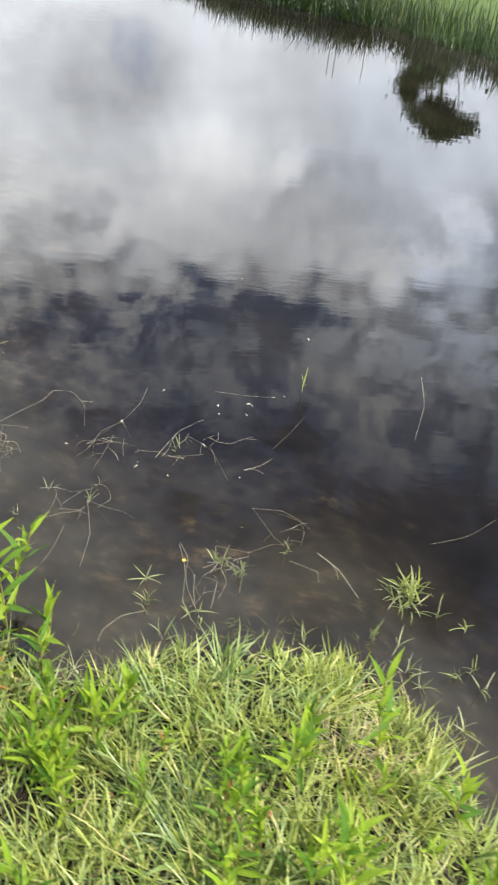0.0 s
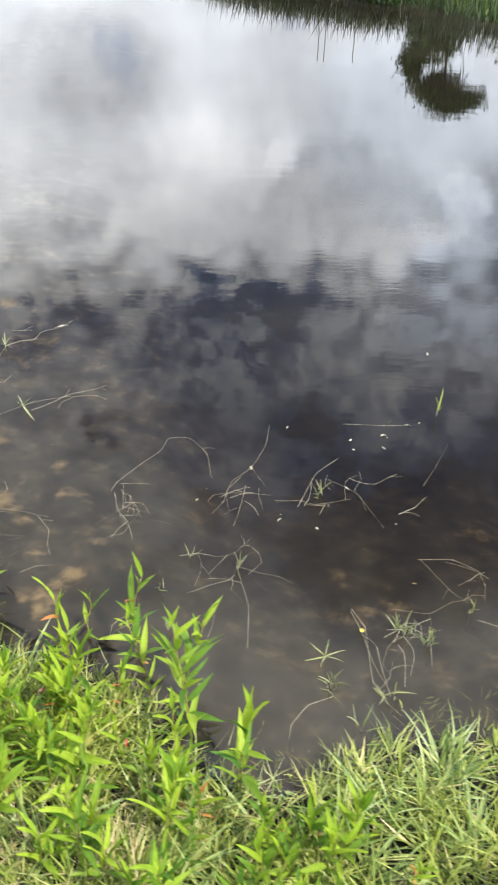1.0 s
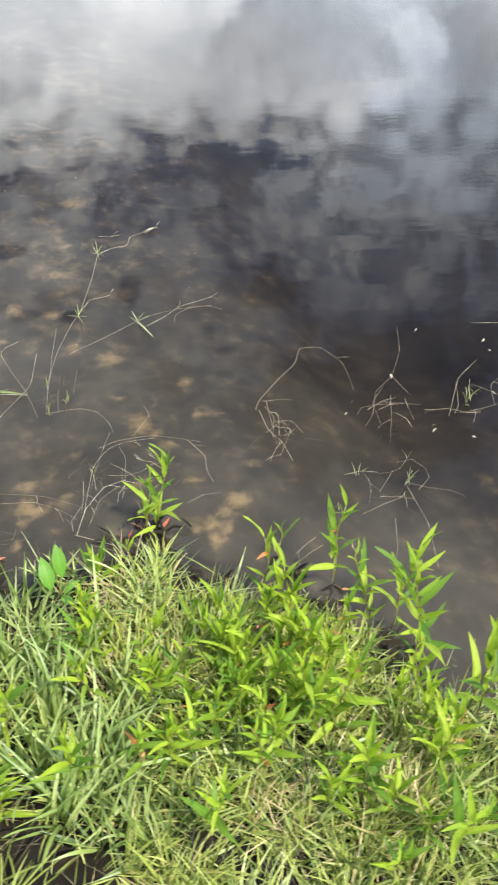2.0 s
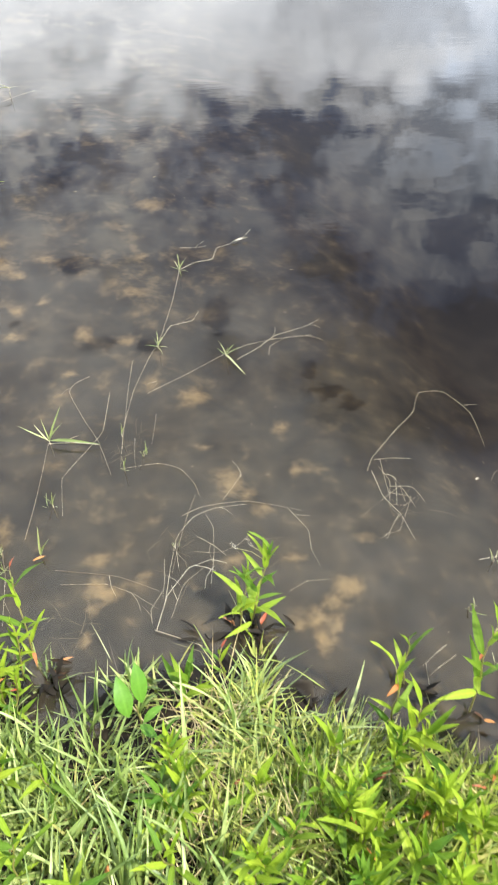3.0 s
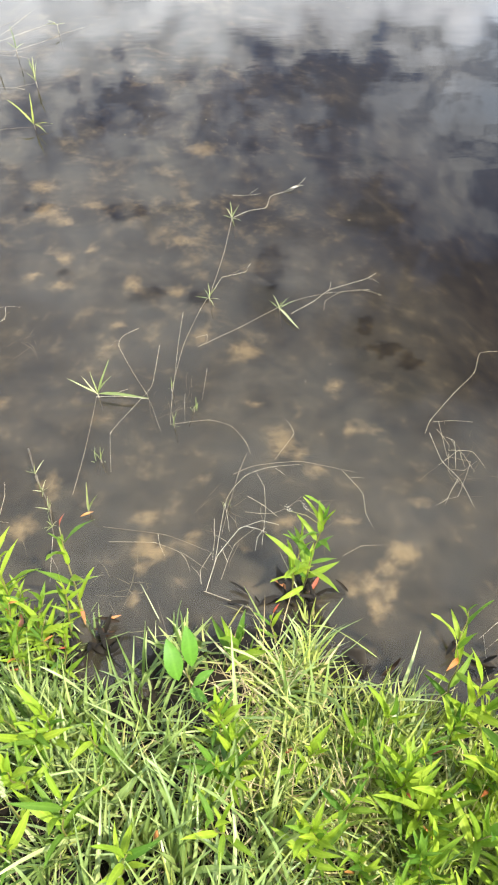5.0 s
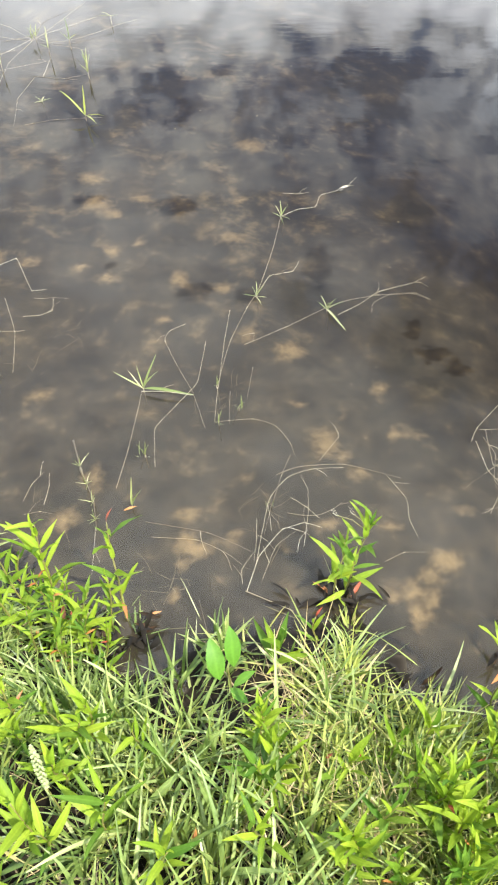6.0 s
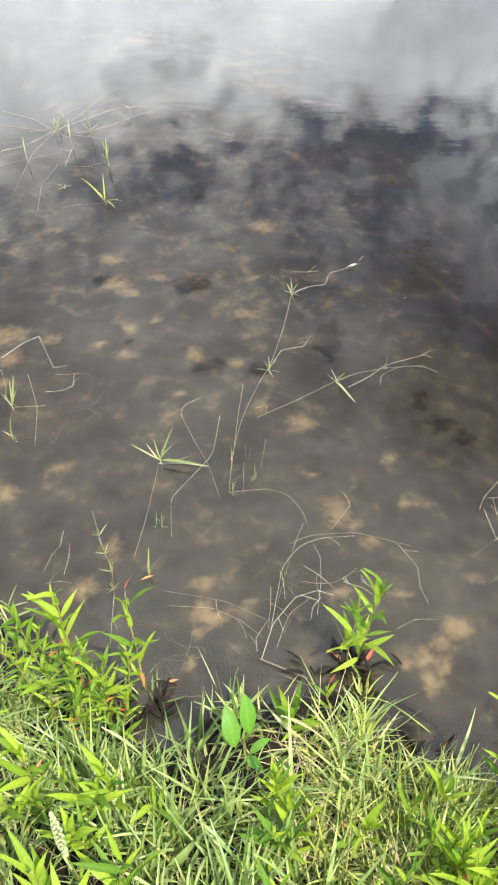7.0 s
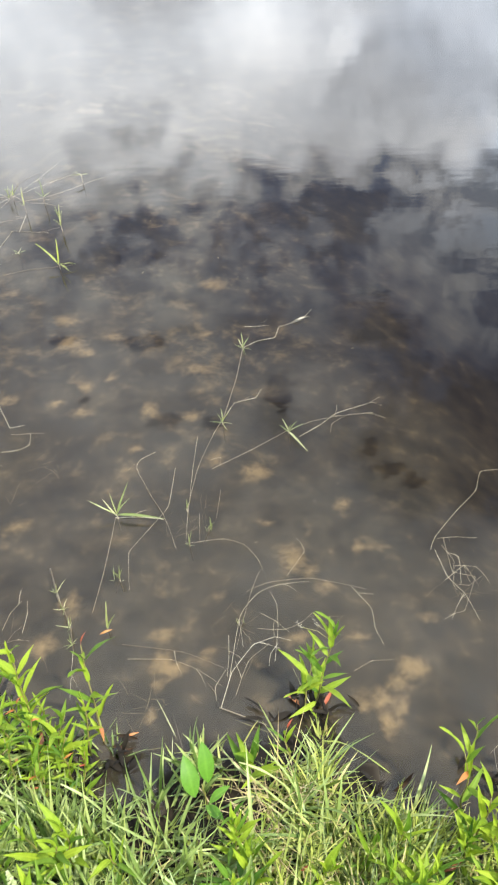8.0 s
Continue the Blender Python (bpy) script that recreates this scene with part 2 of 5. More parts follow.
def make_ground():
    mat, n = material("pond_mud")
    place = n.add("ShaderNodeNewGeometry").outputs["Position"]
    sand = n.add("ShaderNodeAttribute", attribute_name="sand").outputs["Fac"]
    dry = n.add("ShaderNodeAttribute", attribute_name="land").outputs["Fac"]
    fine, mid, wide = n.noise(place, 90.0, 5.0, 0.65), n.noise(place, 14.0, 2.6, 0.55, 0.1), n.noise(place, 4.0, 4.0, 0.6)
    mud = n.ramp(mid, [(0.3, (0.026, 0.0215, 0.0155)), (0.55, (0.090, 0.077, 0.058)), (0.75, (0.18, 0.155, 0.115))])
    mud = n.mix(n.remap(wide, 0.36, 0.60, 0.75, 0.0), mud, n.mix(1.0, mud, (0.28, 0.27, 0.26), "MULTIPLY"))
    grit = n.ramp(fine, [(0.3, (0.44, 0.345, 0.205)), (0.7, (0.62, 0.50, 0.32))])
    curd = n.noise(place, 42.0, 5.0, 0.62, 0.3)
    edge = n.math("ADD", sand, n.math("ADD", n.math("MULTIPLY", n.math("SUBTRACT", mid, 0.5), 1.5), n.math("MULTIPLY", n.math("SUBTRACT", curd, 0.5), 1.2)))
    colour = n.mix(n.remap(edge, 0.12, 1.25, 0.0, 1.0, True), mud, grit)
    clump = n.math("ADD", n.add("ShaderNodeAttribute", attribute_name="clump").outputs["Fac"], n.math("MULTIPLY", n.math("SUBTRACT", curd, 0.5), 1.4))
    colour = n.mix(n.remap(clump, 0.35, 0.8, 0.0, 0.9, True), colour, (0.016, 0.013, 0.008))
    # wet bank soil, near black: shade between the grass blades is in its colour
    shaded_soil = n.ramp(mid, [(0.3, (0.006, 0.005, 0.004)), (0.6, (0.014, 0.011, 0.007)), (0.8, (0.035, 0.027, 0.016))])
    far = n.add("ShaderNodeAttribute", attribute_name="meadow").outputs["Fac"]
    colour = n.mix(dry, colour, shaded_soil)
    colour = n.mix(far, colour, n.ramp(wide, [(0.3, (0.045, 0.075, 0.016)), (0.7, (0.09, 0.12, 0.032))]))
    body = n.add("ShaderNodeBsdfPrincipled")
    n.feed(body.inputs["Base Color"], colour)
    n.feed(body.inputs["Roughness"], n.remap(mid, 0.3, 0.7, 0.6, 0.95))
    body.inputs["Specular IOR Level"].default_value = 0.08
    n.feed(body.inputs["Normal"], n.bump(mid, 0.5, 0.01))
    finish(n, body.outputs[0])
    return mat


def make_water():
    """Turbid pond water: a mirror by Fresnel over brown murk that thickens with depth."""
    mat, n = material("pond_water")
    place = n.add("ShaderNodeNewGeometry").outputs["Position"]
    depth = n.add("ShaderNodeAttribute", attribute_name="depth").outputs["Fac"]
    swell = n.noise(n.scaled(place, 1.0, 2.4, 1.0), 3.2, 2.0, 0.5)
    ripple = n.noise(n.scaled(place, 0.8, 3.0, 1.0), 15.0, 3.0, 0.55, 0.6)
    patch = n.remap(n.noise(place, 1.1, 2.0, 0.5), 0.42, 0.66, 0.12, 1.0)
    height = n.math("ADD", n.math("MULTIPLY", swell, 0.5), n.math("MULTIPLY", n.math("MULTIPLY", ripple, patch), 0.22))
    normal = n.bump(height, 1.0, 0.0006)
    swirl = n.noise(place, 2.2, 5.0, 0.62, 0.5)
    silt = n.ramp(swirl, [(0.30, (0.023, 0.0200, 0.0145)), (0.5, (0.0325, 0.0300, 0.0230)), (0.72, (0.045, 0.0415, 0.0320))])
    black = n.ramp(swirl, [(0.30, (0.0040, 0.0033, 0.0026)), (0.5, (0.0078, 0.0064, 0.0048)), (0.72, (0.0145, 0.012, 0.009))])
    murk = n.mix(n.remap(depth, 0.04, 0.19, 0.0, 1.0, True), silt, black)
    # murk turns paler and greyer within one soft patch, broken by the swirl
    cloudy = n.math("MULTIPLY", n.add("ShaderNodeAttribute", attribute_name="silty").outputs["Fac"], n.remap(swirl, 0.25, 0.7, 0.5, 1.0, True))
    murk = n.mix(cloudy, murk, (0.070, 0.064, 0.053))
    weed_mat = n.math("ADD", n.add("ShaderNodeAttribute", attribute_name="clump").outputs["Fac"], n.math("MULTIPLY", n.math("SUBTRACT", n.noise(n.scaled(place, 0.7, 1.2, 1.0), 30.0, 5.0, 0.66, 0.8), 0.5), 1.7))
    murk = n.mix(n.remap(weed_mat, 0.40, 0.75, 0.0, 0.95, True), murk, (0.0065, 0.0055, 0.0035))
    soup, clear = n.add("ShaderNodeBsdfDiffuse"), n.add("ShaderNodeBsdfTransparent")
    n.feed(soup.inputs[0], murk)
    clear.inputs[0].default_value = (0.37, 0.33, 0.26, 1.0)
    body = n.add("ShaderNodeMixShader")
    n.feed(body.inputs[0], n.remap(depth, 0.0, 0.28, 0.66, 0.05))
    n.feed(body.inputs[1], soup.outputs[0])
    n.feed(body.inputs[2], clear.outputs[0])
    gloss = n.add("ShaderNodeBsdfGlossy")
    gloss.inputs["Roughness"].default_value = 0.0
    n.feed(gloss.inputs["Normal"], normal)
    fresnel = n.add("ShaderNodeFresnel")
    fresnel.inputs[0].default_value = 1.333
    n.feed(fresnel.inputs[1], normal)
    top = n.add("ShaderNodeMixShader")
    n.feed(top.inputs[0], fresnel.outputs[0])
    n.feed(top.inputs[1], body.outputs[0])
    n.feed(top.inputs[2], gloss.outputs[0])
    finish(n, top.outputs[0])
    return mat


MUD, WATER = make_ground(), make_water()

# ---------------------------------------------------------------- ground and pond
NEAR_SHORE = ((-40, 9), (-6, 2.6), (-2, 1.45), (-0.7, 1.16), (-0.56, 1.06), (-0.35, 1.00), (-0.2, 1.05), (0.02, 1.11), (0.15, 1.03), (0.3, 0.98),
              (0.45, 0.87), (0.54, 0.75), (0.62, 0.66), (0.72, 0.61), (0.85, 0.63), (1.0, 0.73), (1.2, 0.74), (1.4, 0.73), (1.55, 0.58),
              (1.66, 0.36), (1.8, 0.18), (2.3, -0.1), (3.2, -0.4), (6, -0.2), (9, 0.8), (40, 1.0))
FAR_SHORE = ((-40, 42), (-12, 23), (-3, 14.2), (1.2, 9.4), (2.1, 8.9), (2.6, 8.45), (3.3, 7.75), (4.4, 6.4), (6, 4.6), (9, 0.9), (40, 0.0))
near_xs, near_ys = np.array(NEAR_SHORE).T
far_xs, far_ys = np.array(FAR_SHORE).T
# little wet inlets cut into the bank: x, y, half width, half length, depth
INLETS = ((-0.40, 1.02, 0.10, 0.05, 0.10), (-0.36, 0.90, 0.04, 0.05, 0.12), (0.17, 0.95, 0.06, 0.04, 0.10), (0.07, 1.0, 0.04, 0.04, 0.08), (0.55, 0.72, 0.06, 0.06, 0.10), (0.28, 0.93, 0.04, 0.04, 0.06), (-0.55, 0.98, 0.05, 0.05, 0.10), (-0.27, 0.95, 0.05, 0.04, 0.11), (-0.30, 0.85, 0.035, 0.03, 0.12))
# sand showing on the bed: x, y, radius across, radius along, amount
SAND = ((0.251, 1.258, 0.033, 0.033, 1.00), (0.212, 1.221, 0.030, 0.029, 1.00), (0.178, 1.187, 0.032, 0.026, 1.00), (0.144, 1.164, 0.023, 0.019, 0.90), (0.186, 1.126, 0.018, 0.028, 0.90),
        (0.218, 1.165, 0.018, 0.021, 0.80), (-0.299, 1.350, 0.032, 0.026, 0.95), (-0.285, 1.276, 0.022, 0.032, 0.95), (-0.259, 1.257, 0.022, 0.022, 0.80), (-0.290, 1.214, 0.016, 0.020, 0.80),
        (-0.193, 1.295, 0.020, 0.019, 0.70), (-0.302, 1.147, 0.016, 0.014, 0.80), (-0.561, 1.322, 0.032, 0.035, 0.90), (-0.522, 1.442, 0.028, 0.050, 0.75), (0.007, 1.574, 0.032, 0.045, 0.90),
        (0.046, 1.540, 0.024, 0.023, 0.70), (0.075, 1.493, 0.024, 0.021, 0.75), (0.309, 1.390, 0.031, 0.023, 0.85), (0.164, 1.621, 0.016, 0.023, 0.70), (0.233, 1.629, 0.039, 0.023, 0.60),
        (-0.093, 1.887, 0.042, 0.035, 0.80), (0.132, 1.779, 0.020, 0.033, 0.70), (-0.415, 2.153, 0.028, 0.048, 0.95), (-0.286, 2.144, 0.030, 0.033, 0.95), (-0.611, 2.154, 0.033, 0.033, 0.95),
        (-0.759, 2.642, 0.047, 0.039, 0.90), (-0.714, 2.505, 0.054, 0.051, 1.00), (-0.643, 2.449, 0.023, 0.022, 0.80), (-0.578, 2.550, 0.034, 0.020, 0.85), (-0.282, 2.350, 0.045, 0.027, 0.80),
        (-0.626, 2.281, 0.023, 0.022, 0.90), (-0.681, 2.309, 0.030, 0.024, 0.70), (-0.556, 2.324, 0.021, 0.016, 0.85), (-0.430, 1.979, 0.028, 0.018, 0.75), (-0.215, 1.941, 0.034, 0.032, 0.80),
        (-0.054, 1.702, 0.022, 0.015, 0.70), (0.043, 1.666, 0.012, 0.013, 0.60), (-0.259, 2.875, 0.067, 0.038, 0.75), (-0.383, 2.731, 0.052, 0.033, 0.60), (-0.265, 2.559, 0.023, 0.017, 0.80),
        (0.145, 1.343, 0.032, 0.017, 0.80), (0.010, 1.337, 0.025, 0.014, 0.60), (-0.080, 1.263, 0.012, 0.012, 0.60), (-0.168, 1.457, 0.026, 0.020, 0.50), (-0.068, 1.256, 0.012, 0.012, 0.50),
        (-0.701, 2.195, 0.024, 0.020, 0.70), (-0.996, 2.226, 0.061, 0.062, 1.00), (-0.853, 2.211, 0.028, 0.028, 0.70), (-0.704, 1.688, 0.037, 0.036, 0.75), (-0.819, 1.596, 0.030, 0.039, 0.90),
        (-0.749, 2.635, 0.047, 0.039, 0.80), (-0.947, 2.098, 0.041, 0.037, 0.90), (-0.935, 2.000, 0.026, 0.022, 0.80), (-0.990, 2.842, 0.046, 0.046, 0.50), (-0.837, 2.114, 0.015, 0.022, 0.50),
        (1.483, 2.001, 0.039, 0.039, 0.50), (0.987, 1.401, 0.033, 0.033, 0.55), (1.044, 1.233, 0.045, 0.036, 0.50), (1.132, 1.269, 0.024, 0.024, 0.60), (1.621, 2.059, 0.030, 0.036, 0.40),
        (1.483, 1.674, 0.045, 0.042, 0.60), (1.506, 1.035, 0.029, 0.038, 0.60), (1.808, 1.681, 0.019, 0.029, 0.50), (0.953, 1.207, 0.035, 0.033, 0.45), (1.416, 2.041, 0.032, 0.024, 0.50),
        (1.582, 1.276, 0.029, 0.022, 0.40))
# dark clumps of bottom weed: x, y, radius across, radius along
CLUMPS = ((-0.517, 2.885, 0.091, 0.095), (-0.442, 2.382, 0.071, 0.054), (-0.025, 2.131, 0.044, 0.087), (-0.346, 2.026, 0.057, 0.034), (-0.589, 2.121, 0.018, 0.018),
        (-0.706, 2.411, 0.052, 0.025), (-0.211, 2.012, 0.034, 0.036), (0.213, 1.901, 0.022, 0.050), (0.257, 1.812, 0.050, 0.028), (0.314, 1.774, 0.035, 0.030), (0.287, 2.614, 0.076, 0.044))


def rough(x, y, scale, seed):
    """Smooth random relief from a few turned sine waves."""
    rng = np.random.default_rng(seed)
    out = np.zeros_like(x)
    for _ in range(9):
        a, k, p = rng.uniform(0, 6.28), scale * rng.uniform(0.5, 2.2), rng.uniform(0, 6.28)
        out += np.sin(k * (x * math.cos(a) + y * math.sin(a)) + p)
    return out / 4.5


def inland(x, y):
    """Metres from the water's edge: positive on land."""
    wob = 0.035 * rough(x, y, 9.0, 3)
    near = np.interp(x, near_xs, near_ys) - y
    far = (y - np.interp(x, far_xs, far_ys)) * 0.75
    for px, py, wide, long, amount in INLETS:
        near = near - amount * np.exp(-((x - px) / wide) ** 2 - ((y - py) / long) ** 2)
    return np.maximum(near, far) + wob


def ground_z(x, y):
    x, y = np.asarray(x, float), np.asarray(y, float)
    d = inland(x, y)
    land = 0.012 + 0.16 * (1 - np.exp(-np.maximum(d - 0.15, 0) / 0.6)) + 0.02 * np.tanh(d / 0.1) * (1 + 0.9 * rough(x, y, 22.0, 5))
    land = land + np.clip(d - 3, 0, 500) * 0.008
    deep = 0.50 + 0.28 / (1 + np.exp(np.clip(-(x + 0.12) * 9, -50, 50))) + 1.42 / (1 + np.exp(np.clip(-(x - 0.62) * 7, -50, 50)))
    bed = -0.004 - 0.46 * deep * (1 - np.exp(np.minimum(d, 0) / 3.0)) + 0.012 * rough(x, y, 14.0, 7) * np.tanh(-np.minimum(d, 0) / 0.2)
    return np.where(d > 0, land, bed)


def spaced(lo, hi, step, reach):
    mid = list(np.arange(lo, hi, step))
    out, s = [], step
    while not out or out[-1] < reach:
        s *= 1.3
        out.append((out[-1] if out else 0) + s)
    return np.array([lo - v for v in reversed(out)] + mid + [mid[-1] + v for v in out])


def sheet(name, xs, ys, z, mat):
    gx, gy = np.meshgrid(xs, ys)
    gz = z(gx, gy)
    verts = np.stack([gx, gy, gz], -1).reshape(-1, 3)
    w, h = len(xs), len(ys)
    i = (np.arange(h - 1)[:, None] * w + np.arange(w - 1)[None]).ravel()
    faces = np.stack([i, i + 1, i + w + 1, i + w], 1)
    me = bpy.data.meshes.new(name)
    me.from_pydata(verts.tolist(), [], faces.tolist())
    me.polygons.foreach_set("use_smooth", [True] * len(me.polygons))
    me.materials.append(mat)
    return new(name, me), verts


def attribute(ob, name, values):
    ob.data.attributes.new(name, "FLOAT", "POINT").data.foreach_set("value", np.asarray(values, np.float32))


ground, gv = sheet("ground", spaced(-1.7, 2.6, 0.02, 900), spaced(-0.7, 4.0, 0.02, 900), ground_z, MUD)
tagged(ground, "dark muddy pond bank and silty bed with pale sand patches", "ground", kind="structure")
sand = np.zeros(len(gv))
for sx, sy, sr, sl, amount in SAND:
    sand = np.maximum(sand, min(1.35 * amount, 1.05) * np.exp(-((gv[:, 0] - sx) / sr) ** 2 - ((gv[:, 1] - sy) / sl) ** 2))
away = inland(gv[:, 0], gv[:, 1])
weedy = np.zeros(len(gv))
for sx, sy, sr, sl in CLUMPS:
    weedy = np.maximum(weedy, np.exp(-((gv[:, 0] - sx) / sr) ** 2 - ((gv[:, 1] - sy) / sl) ** 2))
attribute(ground, "clump", weedy)
mottle = 0.27 * np.clip(0.45 + rough(gv[:, 0], gv[:, 1], 9.0, 21), 0, 1) * np.clip((0.45 - gv[:, 0]) / 0.5, 0.0, 1) * np.clip((gv[:, 1] - 1.7) / 0.35, 0.4, 1)
attribute(ground, "sand", np.maximum(sand, mottle) * np.clip(-away / 0.05, 0, 1))
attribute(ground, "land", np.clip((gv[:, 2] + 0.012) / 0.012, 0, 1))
beyond = np.clip(np.maximum.reduce([gv[:, 0] - 2.0, -1.25 - gv[:, 0], -0.1 - gv[:, 1]]) / 0.3, 0, 1)
attribute(ground, "meadow", np.maximum(np.clip((away - 1.1) / 1.0, 0, 1), 0.8 * beyond * np.clip((away - 0.02) / 0.15, 0, 1)))

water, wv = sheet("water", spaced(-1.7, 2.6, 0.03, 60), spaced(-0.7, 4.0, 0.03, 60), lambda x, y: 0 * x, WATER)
tagged(water, "still brown pond water mirroring a broken cloudy sky", "water", kind="structure")
water.visible_shadow = False
tangle = np.zeros(len(wv))
for sx, sy, sr, sl in CLUMPS:
    tangle = np.maximum(tangle, np.exp(-((wv[:, 0] - sx) / sr) ** 2 - ((wv[:, 1] - sy) / sl) ** 2))
attribute(water, "clump", 1.3 * tangle)
attribute(water, "silty", 0.6 * np.exp(-((wv[:, 0] + 0.64) / 0.36) ** 2 - ((wv[:, 1] - 2.0) / 0.55) ** 2))     # a soft patch of paler, greyer murk on the left
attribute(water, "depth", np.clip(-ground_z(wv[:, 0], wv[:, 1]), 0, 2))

# ---------------------------------------------------------------- plants


def strips(base, aim, side, length, width, droop, rows=5, sway=None):
    """Many tapered, drooping blades in one mesh: arrays with one row a blade. sway: how far each curves sideways."""
    n = len(base)
    s = np.linspace(0, 1, rows)[None, :, None]
    along = base[:, None] + aim[:, None] * length[:, None, None] * s
    along[:, :, 2] -= (droop * length)[:, None] * s[:, :, 0] ** 2
    if sway is not None:
        across = np.stack([-aim[:, 1], aim[:, 0], 0 * aim[:, 0]], 1)
        along += across[:, None] * (sway * length)[:, None, None] * s ** 2
    half = side[:, None] * (width[:, None, None] / 2) * np.clip(1.15 - s ** 1.6 * 1.15, 0.04, 1) * np.minimum(1, 0.45 + 2.5 * s)
    verts = np.stack([along - half, along + half], 2).reshape(-1, 3)
    k = (np.arange(n)[:, None] * rows + np.arange(rows - 1)[None]).ravel() * 2
    return verts, np.stack([k, k + 1, k + 3, k + 2], 1)


def mesh_of(name, verts, faces, mat, smooth=True):
    me = bpy.data.meshes.new(name)
    me.from_pydata(np.asarray(verts).tolist(), [], np.asarray(faces).tolist())
    if smooth:
        me.polygons.foreach_set("use_smooth", [True] * len(me.polygons))
    me.materials.append(mat)
    return me


def blades(name, xy, z, mat, rng, length, width, lean, droop, label, category, comb=0.0, kind="stuff"):
    """A stand of blades. lean: degrees off upright; comb: how far neighbours lean alike."""
    n = len(xy)
    turn = rng.uniform(0, 6.283, n) * (1 - comb) + comb * 4.0 * rough(xy[:, 0], xy[:, 1], 7.0, 31)
    tilt = np.radians(rng.uniform(*lean, n))
    aim = np.stack([np.sin(tilt) * np.cos(turn), np.sin(tilt) * np.sin(turn), np.cos(tilt)], 1)
    spin = turn + math.pi / 2 + rng.uniform(-0.9, 0.9, n)
    side = np.stack([np.cos(spin), np.sin(spin), rng.uniform(-0.4, 0.4, n)], 1)
    verts, faces = strips(np.column_stack([xy, z]), aim, side, rng.uniform(*length, n), rng.uniform(*width, n), rng.uniform(*droop, n))
    floor = ground_z(verts[:, 0], verts[:, 1]) + 0.004
    verts[:, 2] = np.maximum(verts[:, 2], np.maximum(floor, -0.01))
    return tagged(new(name, mesh_of(name, verts, faces, mat)), label, category, kind=kind)


def scatter(rng, n, x, y, keep):
    xs, ys = rng.uniform(*x, n), rng.uniform(*y, n)
    ok = rng.uniform(0, 1, n) < keep(xs, ys)
    return np.column_stack([xs[ok], ys[ok]])


rng = np.random.default_rng(8)


def on_bank(lo, clump, seed):
    def keep(x, y):
        d = inland(x, y)
        for px, py, wide, long, amount in INLETS:
            d = d - 0.9 * amount * np.exp(-((x - px) / (1.3 * wide)) ** 2 - ((y - py + 0.02) / (1.3 * long)) ** 2)
        return np.clip((d - lo) / 0.07, 0, 1) * np.clip(0.5 + 1.2 * clump * rough(x, y, 13.0, seed), 0.13, 1)
    return keep


BANK_X, BANK_Y = (-1.5, 2.3), (-0.3, 1.3)


def tufts(name, count, each, spread, mat, lo, clump, seed, length, width, lean, droop, label, xr=BANK_X, yr=BANK_Y):
    """Grass growing in tufts: blades fan out from each root."""
    roots = scatter(rng, count, xr, yr, on_bank(lo, clump, seed))
    own = np.repeat(np.arange(len(roots)), rng.integers(each[0], each[1], len(roots)))
    n = len(own)
    fan = rng.uniform(0, 6.283, n)
    xy = roots[own] + np.column_stack([np.cos(fan), np.sin(fan)]) * rng.uniform(0, spread, n)[:, None]
    bias = (rng.uniform(0, 6.283, len(roots)))[own]
    turn = np.arctan2(np.sin(fan) + 0.9 * np.sin(bias), np.cos(fan) + 0.9 * np.cos(bias))
    tilt = np.radians(rng.uniform(*lean, n))
    aim = np.stack([np.sin(tilt) * np.cos(turn), np.sin(tilt) * np.sin(turn), np.cos(tilt)], 1)
    spin = turn + math.pi / 2 + rng.uniform(-0.7, 0.7, n)
    side = np.stack([np.cos(spin), np.sin(spin), rng.uniform(-0.4, 0.4, n)], 1)
    size = (rng.uniform(0.6, 1.2, len(roots)) * np.clip(0.5 + inland(roots[:, 0], roots[:, 1]) / 0.3, 0.5, 1.0))[own]
    verts, faces = strips(np.column_stack([xy, ground_z(xy[:, 0], xy[:, 1]) - 0.004]), aim, side, size * rng.uniform(*length, n), rng.uniform(*width, n), rng.uniform(*droop, n), 6, rng.normal(0, 0.28, n))
    floor = np.maximum(ground_z(verts[:, 0], verts[:, 1]) + 0.003, -0.01)
    verts[:, 2] = np.maximum(verts[:, 2], floor)
    return tagged(new(name, mesh_of(name, verts, faces, mat)), label, "grass", kind="stuff")


for name, mat, count, lo, clump, seed, length, width, lean, droop, comb, label in (
        ("bank_thatch", STRAW, 8000, -0.02, 0.1, 41, (0.05, 0.14), (0.0012, 0.003), (60, 92), (0.0, 0.2), 0.2, "matted dry straw lying on the wet bank"),
        ("bank_grass", GRASS, 10000, -0.03, 0.7, 42, (0.05, 0.12), (0.0018, 0.0040), (10, 80), (0.0, 0.5), 0.15, "short tangled bank grass with yellowed tips")):
    xy = scatter(rng, count, BANK_X, BANK_Y, on_bank(lo, clump, seed))
    blades(name, xy, ground_z(xy[:, 0], xy[:, 1]), mat, rng, length, width, lean, droop, label, "grass", comb)
tufts("tufted_bank_grass", 1950, (9, 20), 0.018, GRASS, -0.03, 1.2, 44, (0.07, 0.16), (0.0030, 0.0058), (10, 78), (0.0, 0.5), "bright green tufts of bank grass")
tufts("blue_green_tufts", 1300, (8, 18), 0.02, BLUEGRASS, -0.02, 1.3, 43, (0.09, 0.19), (0.004, 0.0072), (12, 72), (0.0, 0.5), "long blue-green grass blades bending over the bank")
tufts("broad_blade_tufts", 70, (7, 13), 0.022, BLUEGRASS, -0.02, 0.7, 47, (0.12, 0.21), (0.005, 0.0085), (8, 60), (0.05, 0.6), "broad pale green grass blades arching from the bank", (-0.42, 0.06), (0.35, 1.1))

